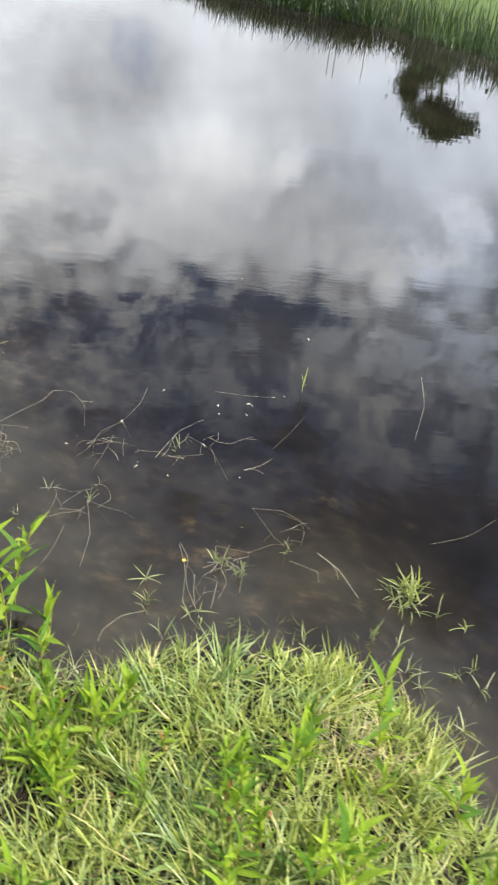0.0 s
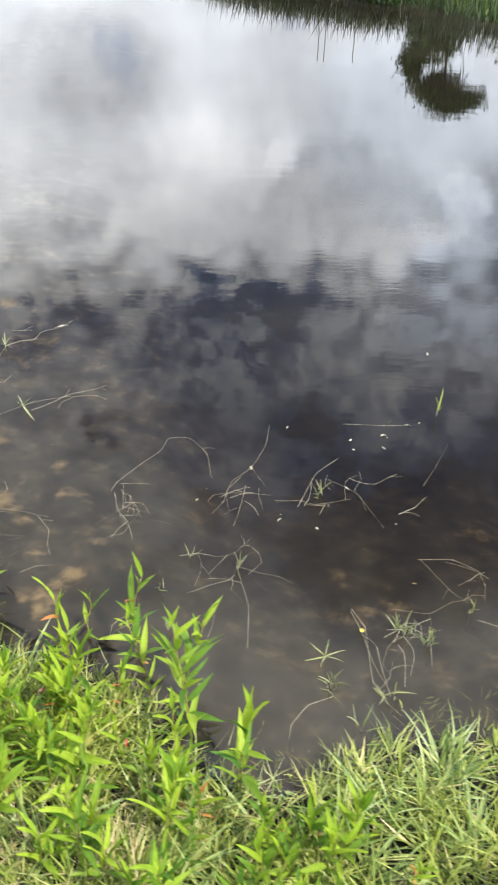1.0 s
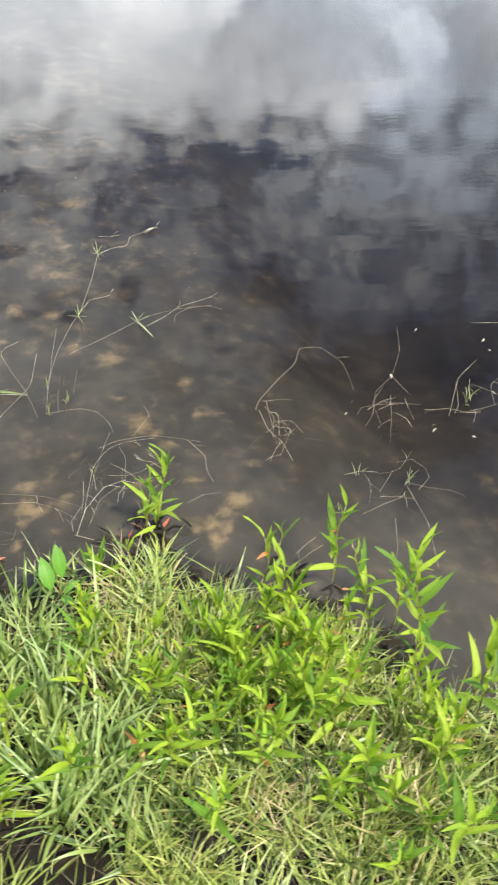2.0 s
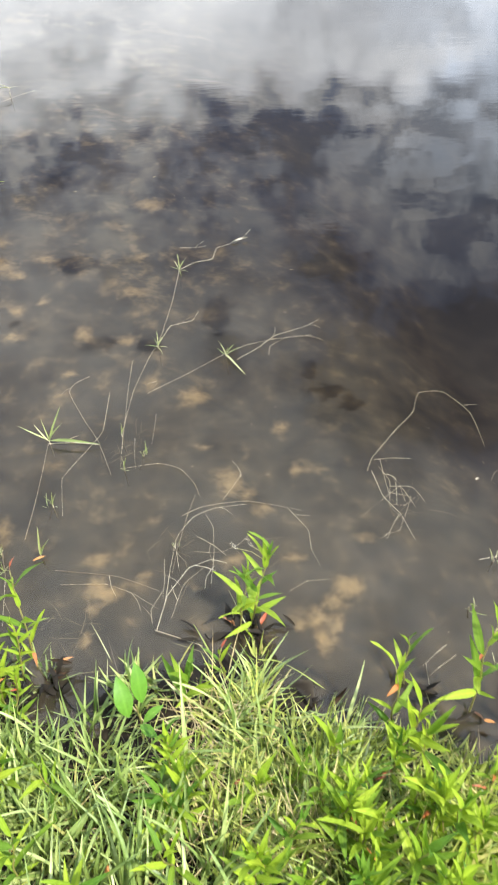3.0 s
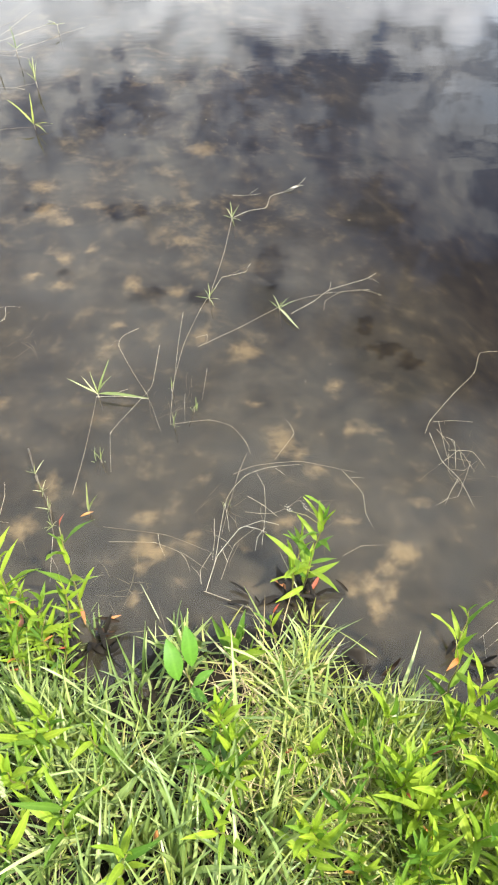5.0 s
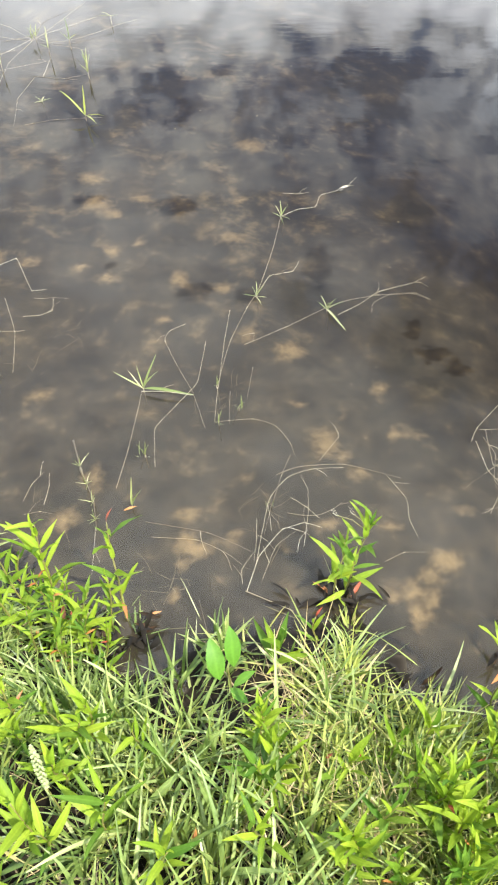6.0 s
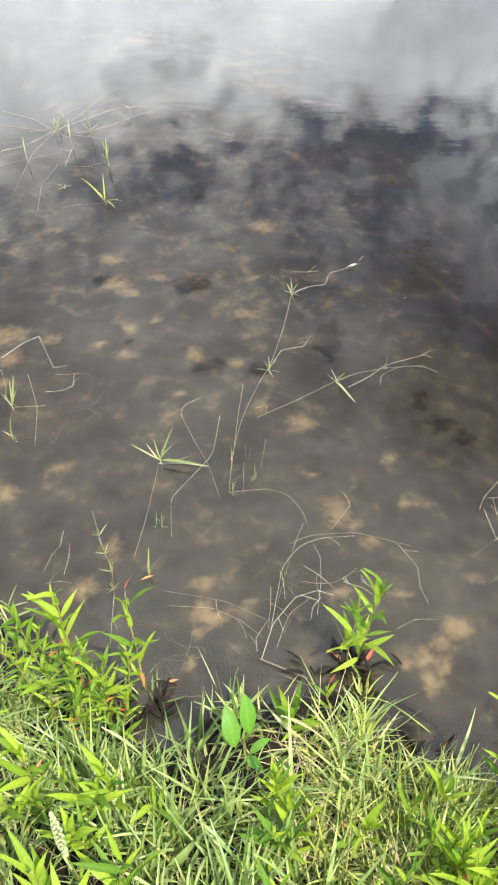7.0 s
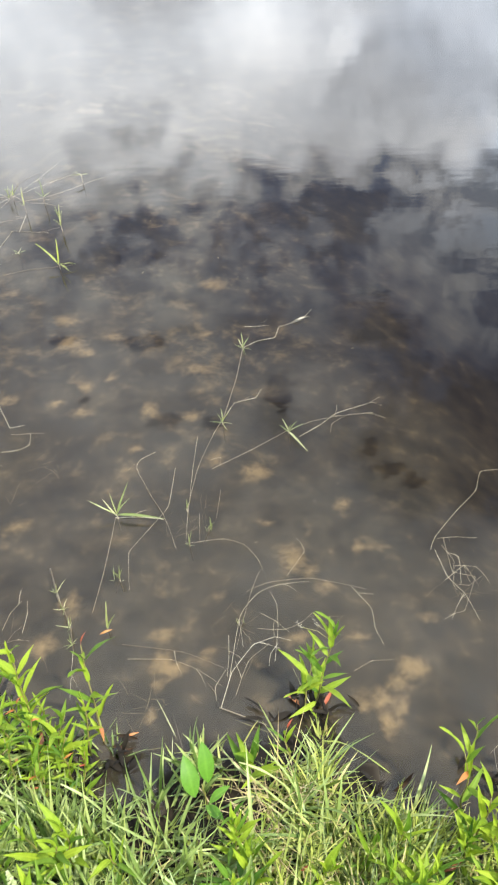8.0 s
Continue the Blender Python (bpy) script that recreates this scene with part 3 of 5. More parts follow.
tufts("leaning_bank_grass", 720, (9, 18), 0.02, GRASS, -0.03, 0.4, 48, (0.08, 0.17), (0.0032, 0.0062), (10, 70), (0.0, 0.5), "yellow-green bank grass leaning over the wet edge", (0.05, 0.68), (0.1, 1.0))
tufts("point_grass", 1150, (9, 18), 0.02, SUNGRASS, -0.03, 0.5, 49, (0.08, 0.16), (0.003, 0.006), (10, 70), (0.0, 0.5), "light green grass covering the low muddy point", (0.68, 1.9), (-0.25, 0.75))


tufts("wet_edge_tufts", 420, (7, 14), 0.02, BLUEGRASS, -0.13, 0.6, 50, (0.08, 0.17), (0.0035, 0.0065), (8, 70), (0.0, 0.5), "green grass standing in the wet edge below the weeds", (-0.75, -0.30), (0.80, 1.10))
tufts("fringe_tufts", 330, (4, 9), 0.03, SUNGRASS, -0.14, 0.9, 51, (0.05, 0.12), (0.0025, 0.005), (15, 82), (0.0, 0.4), "thin grass straying from the point into the water", (0.66, 1.75), (0.2, 0.95))
tufts("sunlit_edge_grass", 300, (8, 16), 0.02, SUNGRASS, -0.02, 0.5, 52, (0.09, 0.17), (0.003, 0.006), (10, 65), (0.0, 0.5), "light yellow-green grass in full sun along the bank", (-0.02, 0.50), (0.55, 1.05))
# patches of bleached dry stalks among the green
PALESTRAW = leafy("bleached_straw", [(0.0, (0.20, 0.15, 0.07)), (0.6, (0.36, 0.29, 0.15)), (1.0, (0.50, 0.43, 0.26))], 0.15, 0.6)
hubs = np.array([(1.36, 0.45), (1.42, 0.38), (0.27, 0.44), (0.50, 0.50), (0.46, 0.42), (-0.08, 0.74), (-0.05, 0.92), (0.10, 0.70)])
xy = hubs[rng.integers(0, len(hubs), 520)] + rng.normal(0, 0.035, (520, 2))
blades("dry_stalks", xy, ground_z(xy[:, 0], xy[:, 1]) + 0.02, PALESTRAW, rng, (0.06, 0.15), (0.0012, 0.0026), (15, 85), (0.0, 0.4), "bleached dry stalks standing among the green grass", "grass")


def thing(name, label, category, m, group=""):
    ob = new(name)
    ob.matrix_basis = m
    ob.empty_display_size = 0.05
    return tagged(ob, label, category, group)


def part(name, me, parent, local=None, label=""):
    ob = new(name, me)
    ob.parent = parent
    if local is not None:
        ob.matrix_basis = local
    return tagged(ob, label)


def tube(name, points, radius, mat, sides=5, taper=0.6):
    """A round stem along points, thinning to its tip."""
    pts = [Vector(p) for p in points]
    verts, faces = [], []
    for i, p in enumerate(pts):
        d = (pts[min(i + 1, len(pts) - 1)] - pts[max(i - 1, 0)]).normalized()
        u = d.cross((0, 0, 1) if abs(d.z) < 0.9 else (1, 0, 0)).normalized()
        v = d.cross(u)
        r = radius * (1 - (1 - taper) * i / (len(pts) - 1))
        for k in range(sides):
            a = 6.28319 * k / sides
            verts.append(p + r * (math.cos(a) * u + math.sin(a) * v))
    for i in range(len(pts) - 1):
        for k in range(sides):
            a, b = i * sides + k, i * sides + (k + 1) % sides
            faces.append((a, b, b + sides, a + sides))
    faces.append(tuple(reversed(range(sides))))
    faces.append(tuple(range(len(verts) - sides, len(verts))))
    return mesh_of(name, [tuple(v) for v in verts], [], mat) if not faces else faced(name, verts, faces, mat)


def faced(name, verts, faces, mat):
    me = bpy.data.meshes.new(name)
    me.from_pydata([tuple(v) for v in verts], [], faces)
    me.polygons.foreach_set("use_smooth", [True] * len(me.polygons))
    me.materials.append(mat)
    return me


def smooth_line(points, steps=5, bend=0.5):
    """Catmull-Rom through a few points."""
    p = [Vector(q) for q in points]
    p = [p[0] * 2 - p[1]] + p + [p[-1] * 2 - p[-2]]
    out = []
    for i in range(1, len(p) - 2):
        for k in range(steps):
            t = k / steps
            a, b, u, v = p[i], p[i + 1], (p[i + 1] - p[i - 1]) * bend, (p[i + 2] - p[i]) * bend
            out.append(a * (2 * t ** 3 - 3 * t * t + 1) + u * (t ** 3 - 2 * t * t + t) + b * (3 * t * t - 2 * t ** 3) + v * (t ** 3 - t * t))
    return out + [p[-2]]


def leaf_mesh(name, mat, wide, fold, arch, wave=0.0, blunt=0.8, rows=9, lance=False):
    """A leaf of length 1 along +x with a folded midrib. lance: broadest low down, with a long drawn-out tip."""
    verts, faces = [], []
    for i in range(rows):
        s = i / (rows - 1)
        w = wide * (2.74 * s ** 0.55 * (1 - s) if lance else max(math.sin(math.pi * s ** blunt), 0.0) ** 0.85) + 0.003
        z = 0.12 * math.sin(math.pi * s * 0.6) - arch * s * s
        y0 = 0.014 * math.sin(4.0 * s + wave * 3)
        ripple = wave * 0.02 * math.sin(9.0 * s)
        verts += [(s, y0 - w, z + fold * w + ripple), (s, y0, z), (s, y0 + w, z + fold * w - ripple)]
    for i in range(rows - 1):
        a = 3 * i
        faces += [(a, a + 1, a + 4, a + 3), (a + 1, a + 2, a + 5, a + 4)]
    me = faced(name, verts, faces, mat)
    me.attributes.new("rib", "FLOAT", "POINT").data.foreach_set("value", [1.0 if i % 3 == 1 else 0.0 for i in range(len(verts))])
    return me


LEAVES = [leaf_mesh("leaf", WEED, w, f, a, v, lance=True) for w, f, a, v in ((0.072, 0.6, 0.02, 0.4), (0.080, 0.45, 0.08, 1.0), (0.064, 0.8, -0.03, -0.8), (0.084, 0.4, 0.14, 0.7))]
RED_LEAVES = [leaf_mesh("leaf", REDLEAF, w, f, a, v) for w, f, a, v in ((0.085, 0.4, 0.25, 0.8), (0.10, 0.6, 0.4, -0.5))]
OVAL_LEAVES = [leaf_mesh("leaf", FRESH, w, 0.25, a, 0.4, 0.95) for w, a in ((0.19, 0.06), (0.21, 0.2))]
SPROUT_BLADES = [leaf_mesh("blade", SPROUT, w, 1.5, a, v, 0.55, 7) for w, a, v in ((0.024, 0.02, 0.1), (0.028, 0.08, 0.3), (0.021, -0.05, -0.2))]
GREEN_BLADES = [leaf_mesh("blade", GRASS, w, 0.8, a, v, 0.55, 7) for w, a, v in ((0.028, 0.06, 0.2), (0.034, 0.3, 0.6))]


def placed(at, turn, rise, twist, size):
    """A leaf's pose: its root, the way it points (degrees), how far it rises, its twist and length."""
    return Matrix.LocRotScale(at, (Matrix.Rotation(radians(turn), 3, "Z") @ Matrix.Rotation(radians(-rise), 3, "Y") @ Matrix.Rotation(radians(twist), 3, "X")).to_quaternion(), (size,) * 3)


def weed(m, height, leaves, size, seed, lean=(0.0, 0.0), red=0.015, flowers=0, label="upright lime-green waterside weed with narrow pointed leaves", bare=0.25):
    """An upright waterside weed: jointed stem, narrow pointed leaves set spirally, the uppermost steepest."""
    r = random.Random(seed)
    plant = thing("waterside_weed", label, "weed", m, "weeds on the bank")
    line = [Vector((lean[0] * s ** 1.4 + r.uniform(-0.006, 0.006), lean[1] * s ** 1.4 + r.uniform(-0.006, 0.006), height * s - (0.03 if not s else 0.0))) for s in (0, 0.25, 0.5, 0.75, 1.0)]
    curve = smooth_line(line, 3)
    part("stem", tube("stem", curve, 0.0022, WEEDSTEM, 6, 0.45), plant, label="thin reddish jointed stem")
    turn = r.uniform(0, 360)
    for k in range(leaves):
        s = bare + (1 - bare) * k / max(leaves - 1, 1)
        root = curve[min(int(s * (len(curve) - 1) + 0.5), len(curve) - 1)]
        turn += 137 + r.uniform(-30, 30)
        rise = 22 + 44 * s ** 1.3 + r.uniform(-24, 18)
        turned = r.random() < red * (1.6 - s)
        me = r.choice(RED_LEAVES if turned else LEAVES)
        part("leaf", me, plant, placed(root, turn, rise, r.uniform(-35, 35), size * r.uniform(0.5, 1.1) * (1.0 if s < 0.85 else 0.8) * (0.5 if turned else 1.0)), "turned orange-red leaf" if turned else "")
    for k in range(flowers):
        verts, faces = [], []
        for j in range(13):
            s = j / 12
            c = Vector((0.0026 * math.cos(j * 2.4), 0.0026 * math.sin(j * 2.4), 0.026 * s))
            q = 0.0010 * (1.2 - 0.6 * s)
            b = len(verts)
            verts += [c + Vector(v) * q for v in ((1, 0, 0), (-1, 0, 0), (0, 1, 0), (0, -1, 0), (0, 0, 1.4), (0, 0, -1.4))]
            faces += [(b + 4, b, b + 2), (b + 4, b + 2, b + 1), (b + 4, b + 1, b + 3), (b + 4, b + 3, b), (b + 5, b + 2, b), (b + 5, b + 1, b + 2), (b + 5, b + 3, b + 1), (b + 5, b, b + 3)]
        spike = faced("flower_spike", verts, faces, PETAL)
        tip = curve[-1] + Vector((-0.035 - 0.03 * k, 0.01 * k, 0.012 - 0.02 * k))
        stalk = part("flower_stalk", tube("flower_stalk", [curve[-3], (curve[-3] + tip) / 2 + Vector((0, 0, 0.012)), tip], 0.0009, WEEDSTEM, 4), plant)
        part("flower_spike", spike, stalk, pose(*tip, r.uniform(-15, 15), -20, 0), "small creamy-white flower spike")
    return plant


def grounded(x, y, turn=0.0, scale=1.0, sink=0.0):
    z = float(ground_z(x, y)) - sink
    return Matrix.LocRotScale((x, y, z), Euler((0, 0, radians(turn))), (scale,) * 3)


BITS = [leaf_mesh("blade", PETAL, w, f, a, v, 0.7, 6) for w, f, a, v in ((0.16, 0.8, 0.3, 1.0), (0.22, 0.5, 0.1, -0.8), (0.12, 0.6, 0.5, 0.4))]

SEED = leafy("pale_seed", [(0.0, (0.24, 0.30, 0.12)), (1.0, (0.36, 0.40, 0.20))], 0.2, 0.6)

# weeds that stand out along the water's edge
weed(grounded(0.035, 1.155), 0.21, 20, 0.09, 1, (0.05, 0.06), 0.0, 2, "tall green weed in the shallows with creamy flower spikes", 0.14)
weed(grounded(-0.50, 1.04), 0.27, 28, 0.10, 2, (-0.02, 0.09), 0.02, bare=0.15)
weed(grounded(-0.55, 1.06), 0.23, 18, 0.095, 12, (-0.06, 0.05), 0.02, bare=0.15)
weed(grounded(-0.46, 1.02), 0.17, 12, 0.09, 13, (0.03, 0.04), 0.02, bare=0.15)
weed(grounded(-0.385, 1.08), 0.25, 13, 0.085, 3, (-0.01, 0.08), 0.10, 0, "slender reddish-stemmed weed standing at the water's edge", 0.2)
weed(grounded(0.33, 1.02), 0.12, 6, 0.07, 4, (0.0, 0.04), 0.0)
weed(grounded(0.44, 0.95), 0.24, 14, 0.095, 5, (0.02, 0.06), 0.02)
weed(grounded(0.56, 0.84), 0.24, 14, 0.105, 6, (0.05, 0.05), 0.02)
weed(grounded(0.585, 0.70), 0.36, 24, 0.105, 7, (-0.03, 0.08), 0.02)
weed(grounded(0.68, 0.62), 0.19, 8, 0.13, 8, (0.02, 0.05), 0.03)
weed(grounded(0.29, 0.90), 0.20, 9, 0.10, 9, (-0.01, 0.05), 0.02)
weed(grounded(0.50, 0.80), 0.28, 16, 0.09, 10, (-0.05, 0.05), 0.02)
weed(grounded(-0.02, 1.03), 0.08, 6, 0.06, 11, (0.0, 0.02), 0.2)
weed(grounded(0.015, 1.15), 0.15, 14, 0.075, 14, (0.02, 0.04), 0.0, bare=0.2)
# a low thicket of small-leaved weeds in the wet edge: x, y, height
for k, (x, y, high) in enumerate(((-0.58, 1.02, 0.15), (-0.54, 0.99, 0.12), (-0.50, 1.00, 0.16), (-0.46, 1.05, 0.13), (-0.43, 0.99, 0.11), (-0.41, 1.05, 0.14), (-0.52, 1.07, 0.12), (-0.47, 0.97, 0.10), (-0.62, 1.07, 0.15), (-0.66, 1.10, 0.18), (-0.58, 1.10, 0.12), (-0.40, 0.97, 0.09))):
    weed(grounded(x, y), high + 0.04, 19 + k % 5, 0.042 + 0.004 * (k % 3), 120 + k, (0.02 * (k % 3 - 1), 0.03), 0.05, label="low bushy weed with small narrow leaves in the wet edge", bare=0.2)
# bushy yellow-green weeds that crowd the bank: x, y
for k, (x, y) in enumerate(((0.22, 0.65), (0.146, 0.56), (0.24, 0.51), (0.054, 0.64), (0.30, 0.59), (0.37, 0.69), (-0.095, 0.82), (0.06, 0.50), (-0.256, 0.48), (0.11, 0.61), (0.19, 0.60), (0.16, 0.72),
                            (1.15, 0.25), (1.136, 0.34), (0.754, 0.31), (0.787, 0.25), (1.17, 0.155), (0.88, 0.48), (0.735, 0.465), (0.318, 0.73), (0.27, 0.83), (1.12, 0.30), (0.77, 0.29))):
    weed(grounded(x, y), 0.125 + 0.012 * (k % 4), 20 + k % 4, 0.066 + 0.005 * (k % 3), 160 + k, (0.015 * (k % 3 - 1), 0.02), 0.04 if k % 4 == 0 else 0.0, label="bushy yellow-green weed crowded among the bank grass", bare=0.25)
# broad lime-green crowns over the bank: x, y of the crown, height
CROWNS = ((-0.446, 0.822, 0.20), (-0.298, 0.803, 0.17), (-0.324, 0.690, 0.19), (-0.455, 0.678, 0.20), (-0.412, 0.640, 0.20), (-0.227, 0.622, 0.17), (-0.544, 0.873, 0.17),
          (0.199, 0.707, 0.18), (0.102, 0.703, 0.18), (0.319, 0.770, 0.18), (0.332, 0.874, 0.14), (-0.075, 0.795, 0.15), (-0.109, 0.662, 0.20), (-0.394, 0.816, 0.18), (-0.073, 1.005, 0.09), (0.021, 0.653, 0.16), (0.173, 0.860, 0.10),
          (0.111, 0.529, 0.18), (0.212, 0.503, 0.18), (0.327, 0.737, 0.20), (0.046, 0.780, 0.12), (0.188, 0.624, 0.16), (0.327, 0.569, 0.17), (0.424, 0.490, 0.14), (-0.108, 0.751, 0.12), (-0.239, 0.470, 0.18),
          (0.317, 0.890, 0.20), (0.544, 0.681, 0.22), (0.684, 0.608, 0.20), (0.301, 0.762, 0.17), (0.355, 0.577, 0.15), (0.551, 0.516, 0.15), (0.868, 0.439, 0.14), (0.710, 0.418, 0.14), (0.446, 0.413, 0.15),
          (0.819, 0.505, 0.15), (0.795, 0.234, 0.15), (1.133, 0.203, 0.20), (1.144, 0.124, 0.18), (1.327, 0.178, 0.16), (1.109, 0.088, 0.15), (1.267, 0.125, 0.14))
for k, (x, y, high) in enumerate(CROWNS):
    dx, dy = 0.02 * (k % 3 - 1), 0.012 * (k % 4)
    weed(grounded(x - dx, y - dy), 0.85 * high, 8 + k % 4, 0.080 + 0.006 * (k % 4), 70 + k, (dx, dy), 0.05 if k % 3 == 0 else 0.0, bare=0.3)
kinds = [weed(grounded(0.10 + 0.045 * k, 0.80 - 0.035 * k, 40 * k), 0.11 + 0.022 * k, 9 + k, 0.072 + 0.004 * k, 30 + k, (random.uniform(-0.03, 0.03), random.uniform(-0.02, 0.05)), 0.06 if k == 2 else 0.0) for k in range(7)]
for count, xr, yr in ((26, (0.06, 0.60), (0.30, 0.80)), (46, (-1.05, -0.36), (0.36, 0.98)), (4, (-0.3, 0.05), (0.25, 0.75)), (26, (0.66, 1.6), (-0.1, 0.40)), (6, (0.66, 0.85), (0.3, 0.5))):
    for _ in range(count):
        x, y = random.uniform(*xr), random.uniform(*yr)
        if float(inland(np.array(x), np.array(y))) > 0.02:
            copy_thing(random.choice(kinds), grounded(x, y, random.uniform(0, 360), random.uniform(0.75, 1.15)))

oval = thing("oval_leaved_seedling", "seedling with broad oval bright green leaves in the grass", "weed", grounded(-0.168, 0.915))
part("stem", tube("stem", smooth_line([(0, 0, -0.02), (0.004, 0.01, 0.05), (0, 0.02, 0.105)]), 0.002, WEEDSTEM), oval)
for at, turn, rise, twist, size, which in (((0.012, 0.024, 0.102), 104, 46, 8, 0.076, 0), ((-0.012, 0.006, 0.085), 112, 44, 0, 0.076, 1), ((0.004, 0.0, 0.065), -40, 14, 10, 0.048, 0), ((0.01, 0.0, 0.07), 30, 24, -15, 0.05, 0)):
    part("leaf", OVAL_LEAVES[which], oval, placed(at, turn, rise, twist, size))


spike = thing("seed_spike", "pale green seed spike standing among the bank weeds", "seed spike", grounded(-0.405, 0.685, 0.0, 1.3))
part("stem", tube("stem", smooth_line([(0, 0, -0.02), (0.004, 0.0, 0.06), (-0.004, 0.012, 0.13)]), 0.0014, WEEDSTEM), spike)
verts, faces = [], []
for j in range(70):
    a, h = j * 2.4, j / 69
    c = Vector((-0.004 - 0.014 * h, 0.012 + 0.030 * h, 0.125 + 0.045 * h)) + 0.0042 * math.sin(math.pi * (0.1 + 0.85 * h)) * Vector((math.cos(a), math.sin(a), 0.2))
    b = len(verts)
    verts += [c + Vector(v) * 0.0027 for v in ((1, 0, 0), (-1, 0, 0), (0, 1, 0), (0, -1, 0), (0, 0, 1.5), (0, 0, -1.2))]
    faces += [(b + 4, b, b + 2), (b + 4, b + 2, b + 1), (b + 4, b + 1, b + 3), (b + 4, b + 3, b), (b + 5, b + 2, b), (b + 5, b + 1, b + 2), (b + 5, b + 3, b + 1), (b + 5, b, b + 3)]
part("seed_head", faced("seed_head", verts, faces, SEED), spike, label="knobbly pale green seed head")

# long arching tufts that stand out of the bank grass
PALE = leafy("pale_long_blade", [(0.0, (0.115, 0.180, 0.045)), (0.6, (0.205, 0.280, 0.085)), (1.0, (0.325, 0.385, 0.155))], 0.3, 0.42, "object", None, 0.5)
LONG_BLADES = [leaf_mesh("blade", PALE, w, 0.7, a, v, 0.5, 10) for w, a, v in ((0.020, 0.12, 0.3), (0.024, 0.3, 0.5), (0.018, 0.02, -0.4), (0.022, 0.5, 0.2))]


def grass_tuft(x, y, count, size, seed, lean=0.0):
    r = random.Random(seed)
    ob = thing("grass_tuft", "tuft of long pale green arching grass blades on the bank", "grass tuft", grounded(x, y), "long grass tufts")
    for _ in range(count):
        part("blade", r.choice(LONG_BLADES), ob, placed((r.gauss(0, 0.012), r.gauss(0, 0.012), -0.005), lean + r.gauss(0, 75), r.uniform(28, 82), r.uniform(-50, 50), 0.8 * size * r.uniform(0.5, 1.15)))
    return ob


for k, (x, y, count, size, lean) in enumerate(((-0.16, 0.62, 20, 0.24, 80), (-0.10, 0.55, 18, 0.25, 60), (-0.04, 0.66, 14, 0.22, 40), (-0.30, 0.70, 18, 0.22, 120), (-0.32, 0.86, 16, 0.2, 100), (-0.27, 0.94, 14, 0.17, 90), (-0.20, 0.78, 14, 0.2, 0),
                                               (0.0, 0.92, 14, 0.19, 45), (0.05, 1.0, 12, 0.15, 80), (-0.08, 0.84, 12, 0.2, 200), (0.85, 0.5, 14, 0.17, 90), (1.05, 0.55, 16, 0.17, 90), (1.3, 0.5, 16, 0.18, 70), (1.5, 0.35, 14, 0.18, 20), (0.95, 0.3, 14, 0.18, 150), (0.2, 0.9, 10, 0.16, 60), (1.2, 0.35, 14, 0.18, 100), (1.62, 0.2, 14, 0.2, 10),
                                               (-0.22, 0.66, 24, 0.2, 90), (-0.26, 0.76, 22, 0.19, 70), (-0.14, 0.70, 22, 0.2, 100), (-0.18, 0.52, 24, 0.22, 80), (-0.08, 0.48, 22, 0.22, 95), (-0.23, 0.86, 20, 0.17, 60), (-0.36, 0.76, 20, 0.19, 110), (-0.02, 0.56, 18, 0.2, 70), (-0.13, 0.43, 22, 0.22, 90), (-0.29, 0.57, 20, 0.2, 85), (0.98, 0.52, 20, 0.16, 85), (1.12, 0.46, 20, 0.16, 95), (0.92, 0.42, 18, 0.16, 60))):
    grass_tuft(x, y, count, size, 500 + k, lean)


# pale grass runners lying on the water
KNOTTED = leafy("knotted_stem", [(0.0, (0.05, 0.038, 0.022)), (1.0, (0.09, 0.07, 0.04))], 0.05, 0.5, "object")
NODE = leafy("stem_node", [(0.0, (0.06, 0.045, 0.02)), (1.0, (0.34, 0.30, 0.20))], 0.05, 0.5, "object")


def runner(points, radius=0.0015, lift=0.0, sprouts=(), label="pale dry grass runner floating on the pond", z=0.001, blade=0.05, bark=RUNNER):
    r = random.Random(int(1000 * abs(points[0][0]) + 77 * abs(points[-1][1]) * 10))
    x0, y0 = points[0]
    ob = thing("grass_runner", label, "grass stem", pose(x0, y0, 0), "runners on the water")
    n = len(points)
    line = smooth_line([(x - x0, y - y0, z + lift * math.sin(math.pi * i / (n - 1)) + r.uniform(-0.0008, 0.0012)) for i, (x, y) in enumerate(points)], 6, r.choice((0.10, 0.18, 0.30)))
    stem = part("stem", tube("stem", line, radius * 0.31, bark, 5, 0.5), ob)
    for i in range(6, len(line) - 3, 6):
        d = (line[i + 1] - line[i - 1]).normalized() * radius
        part("node", tube("node", [line[i] - d * 1.6, line[i], line[i] + d * 2.2], radius * 0.52, NODE, 5, 0.6), stem)
    for k in range(r.randint(0, 1) if n > 2 else 0):
        i = r.randint(2, len(line) - 3)
        d = (line[i + 1] - line[i]).normalized()
        a = r.choice((-1, 1)) * r.uniform(0.35, 1.1)
        d = Vector((d.x * math.cos(a) - d.y * math.sin(a), d.x * math.sin(a) + d.y * math.cos(a), 0.0))
        q = Vector((-d.y, d.x, 0)) * r.uniform(-0.2, 0.2)
        size = r.uniform(0.03, 0.06)
        shoot = smooth_line([line[i], line[i] + (d + q) * size * 0.5 + Vector((0, 0, r.uniform(0, 0.006))), line[i] + d * size], 3, 0.4)
        part("side_shoot", tube("side_shoot", shoot, radius * r.uniform(0.22, 0.38), RUNNER, 4, 0.4), stem)
    for at in sprouts:
        root = Vector(line[min(int(at * (len(line) - 1)), len(line) - 1)])
        sprout_blades(ob, root + Vector((0, 0, 0.006)), r, r.randint(6, 8), blade, None, (5, 80))
    return ob


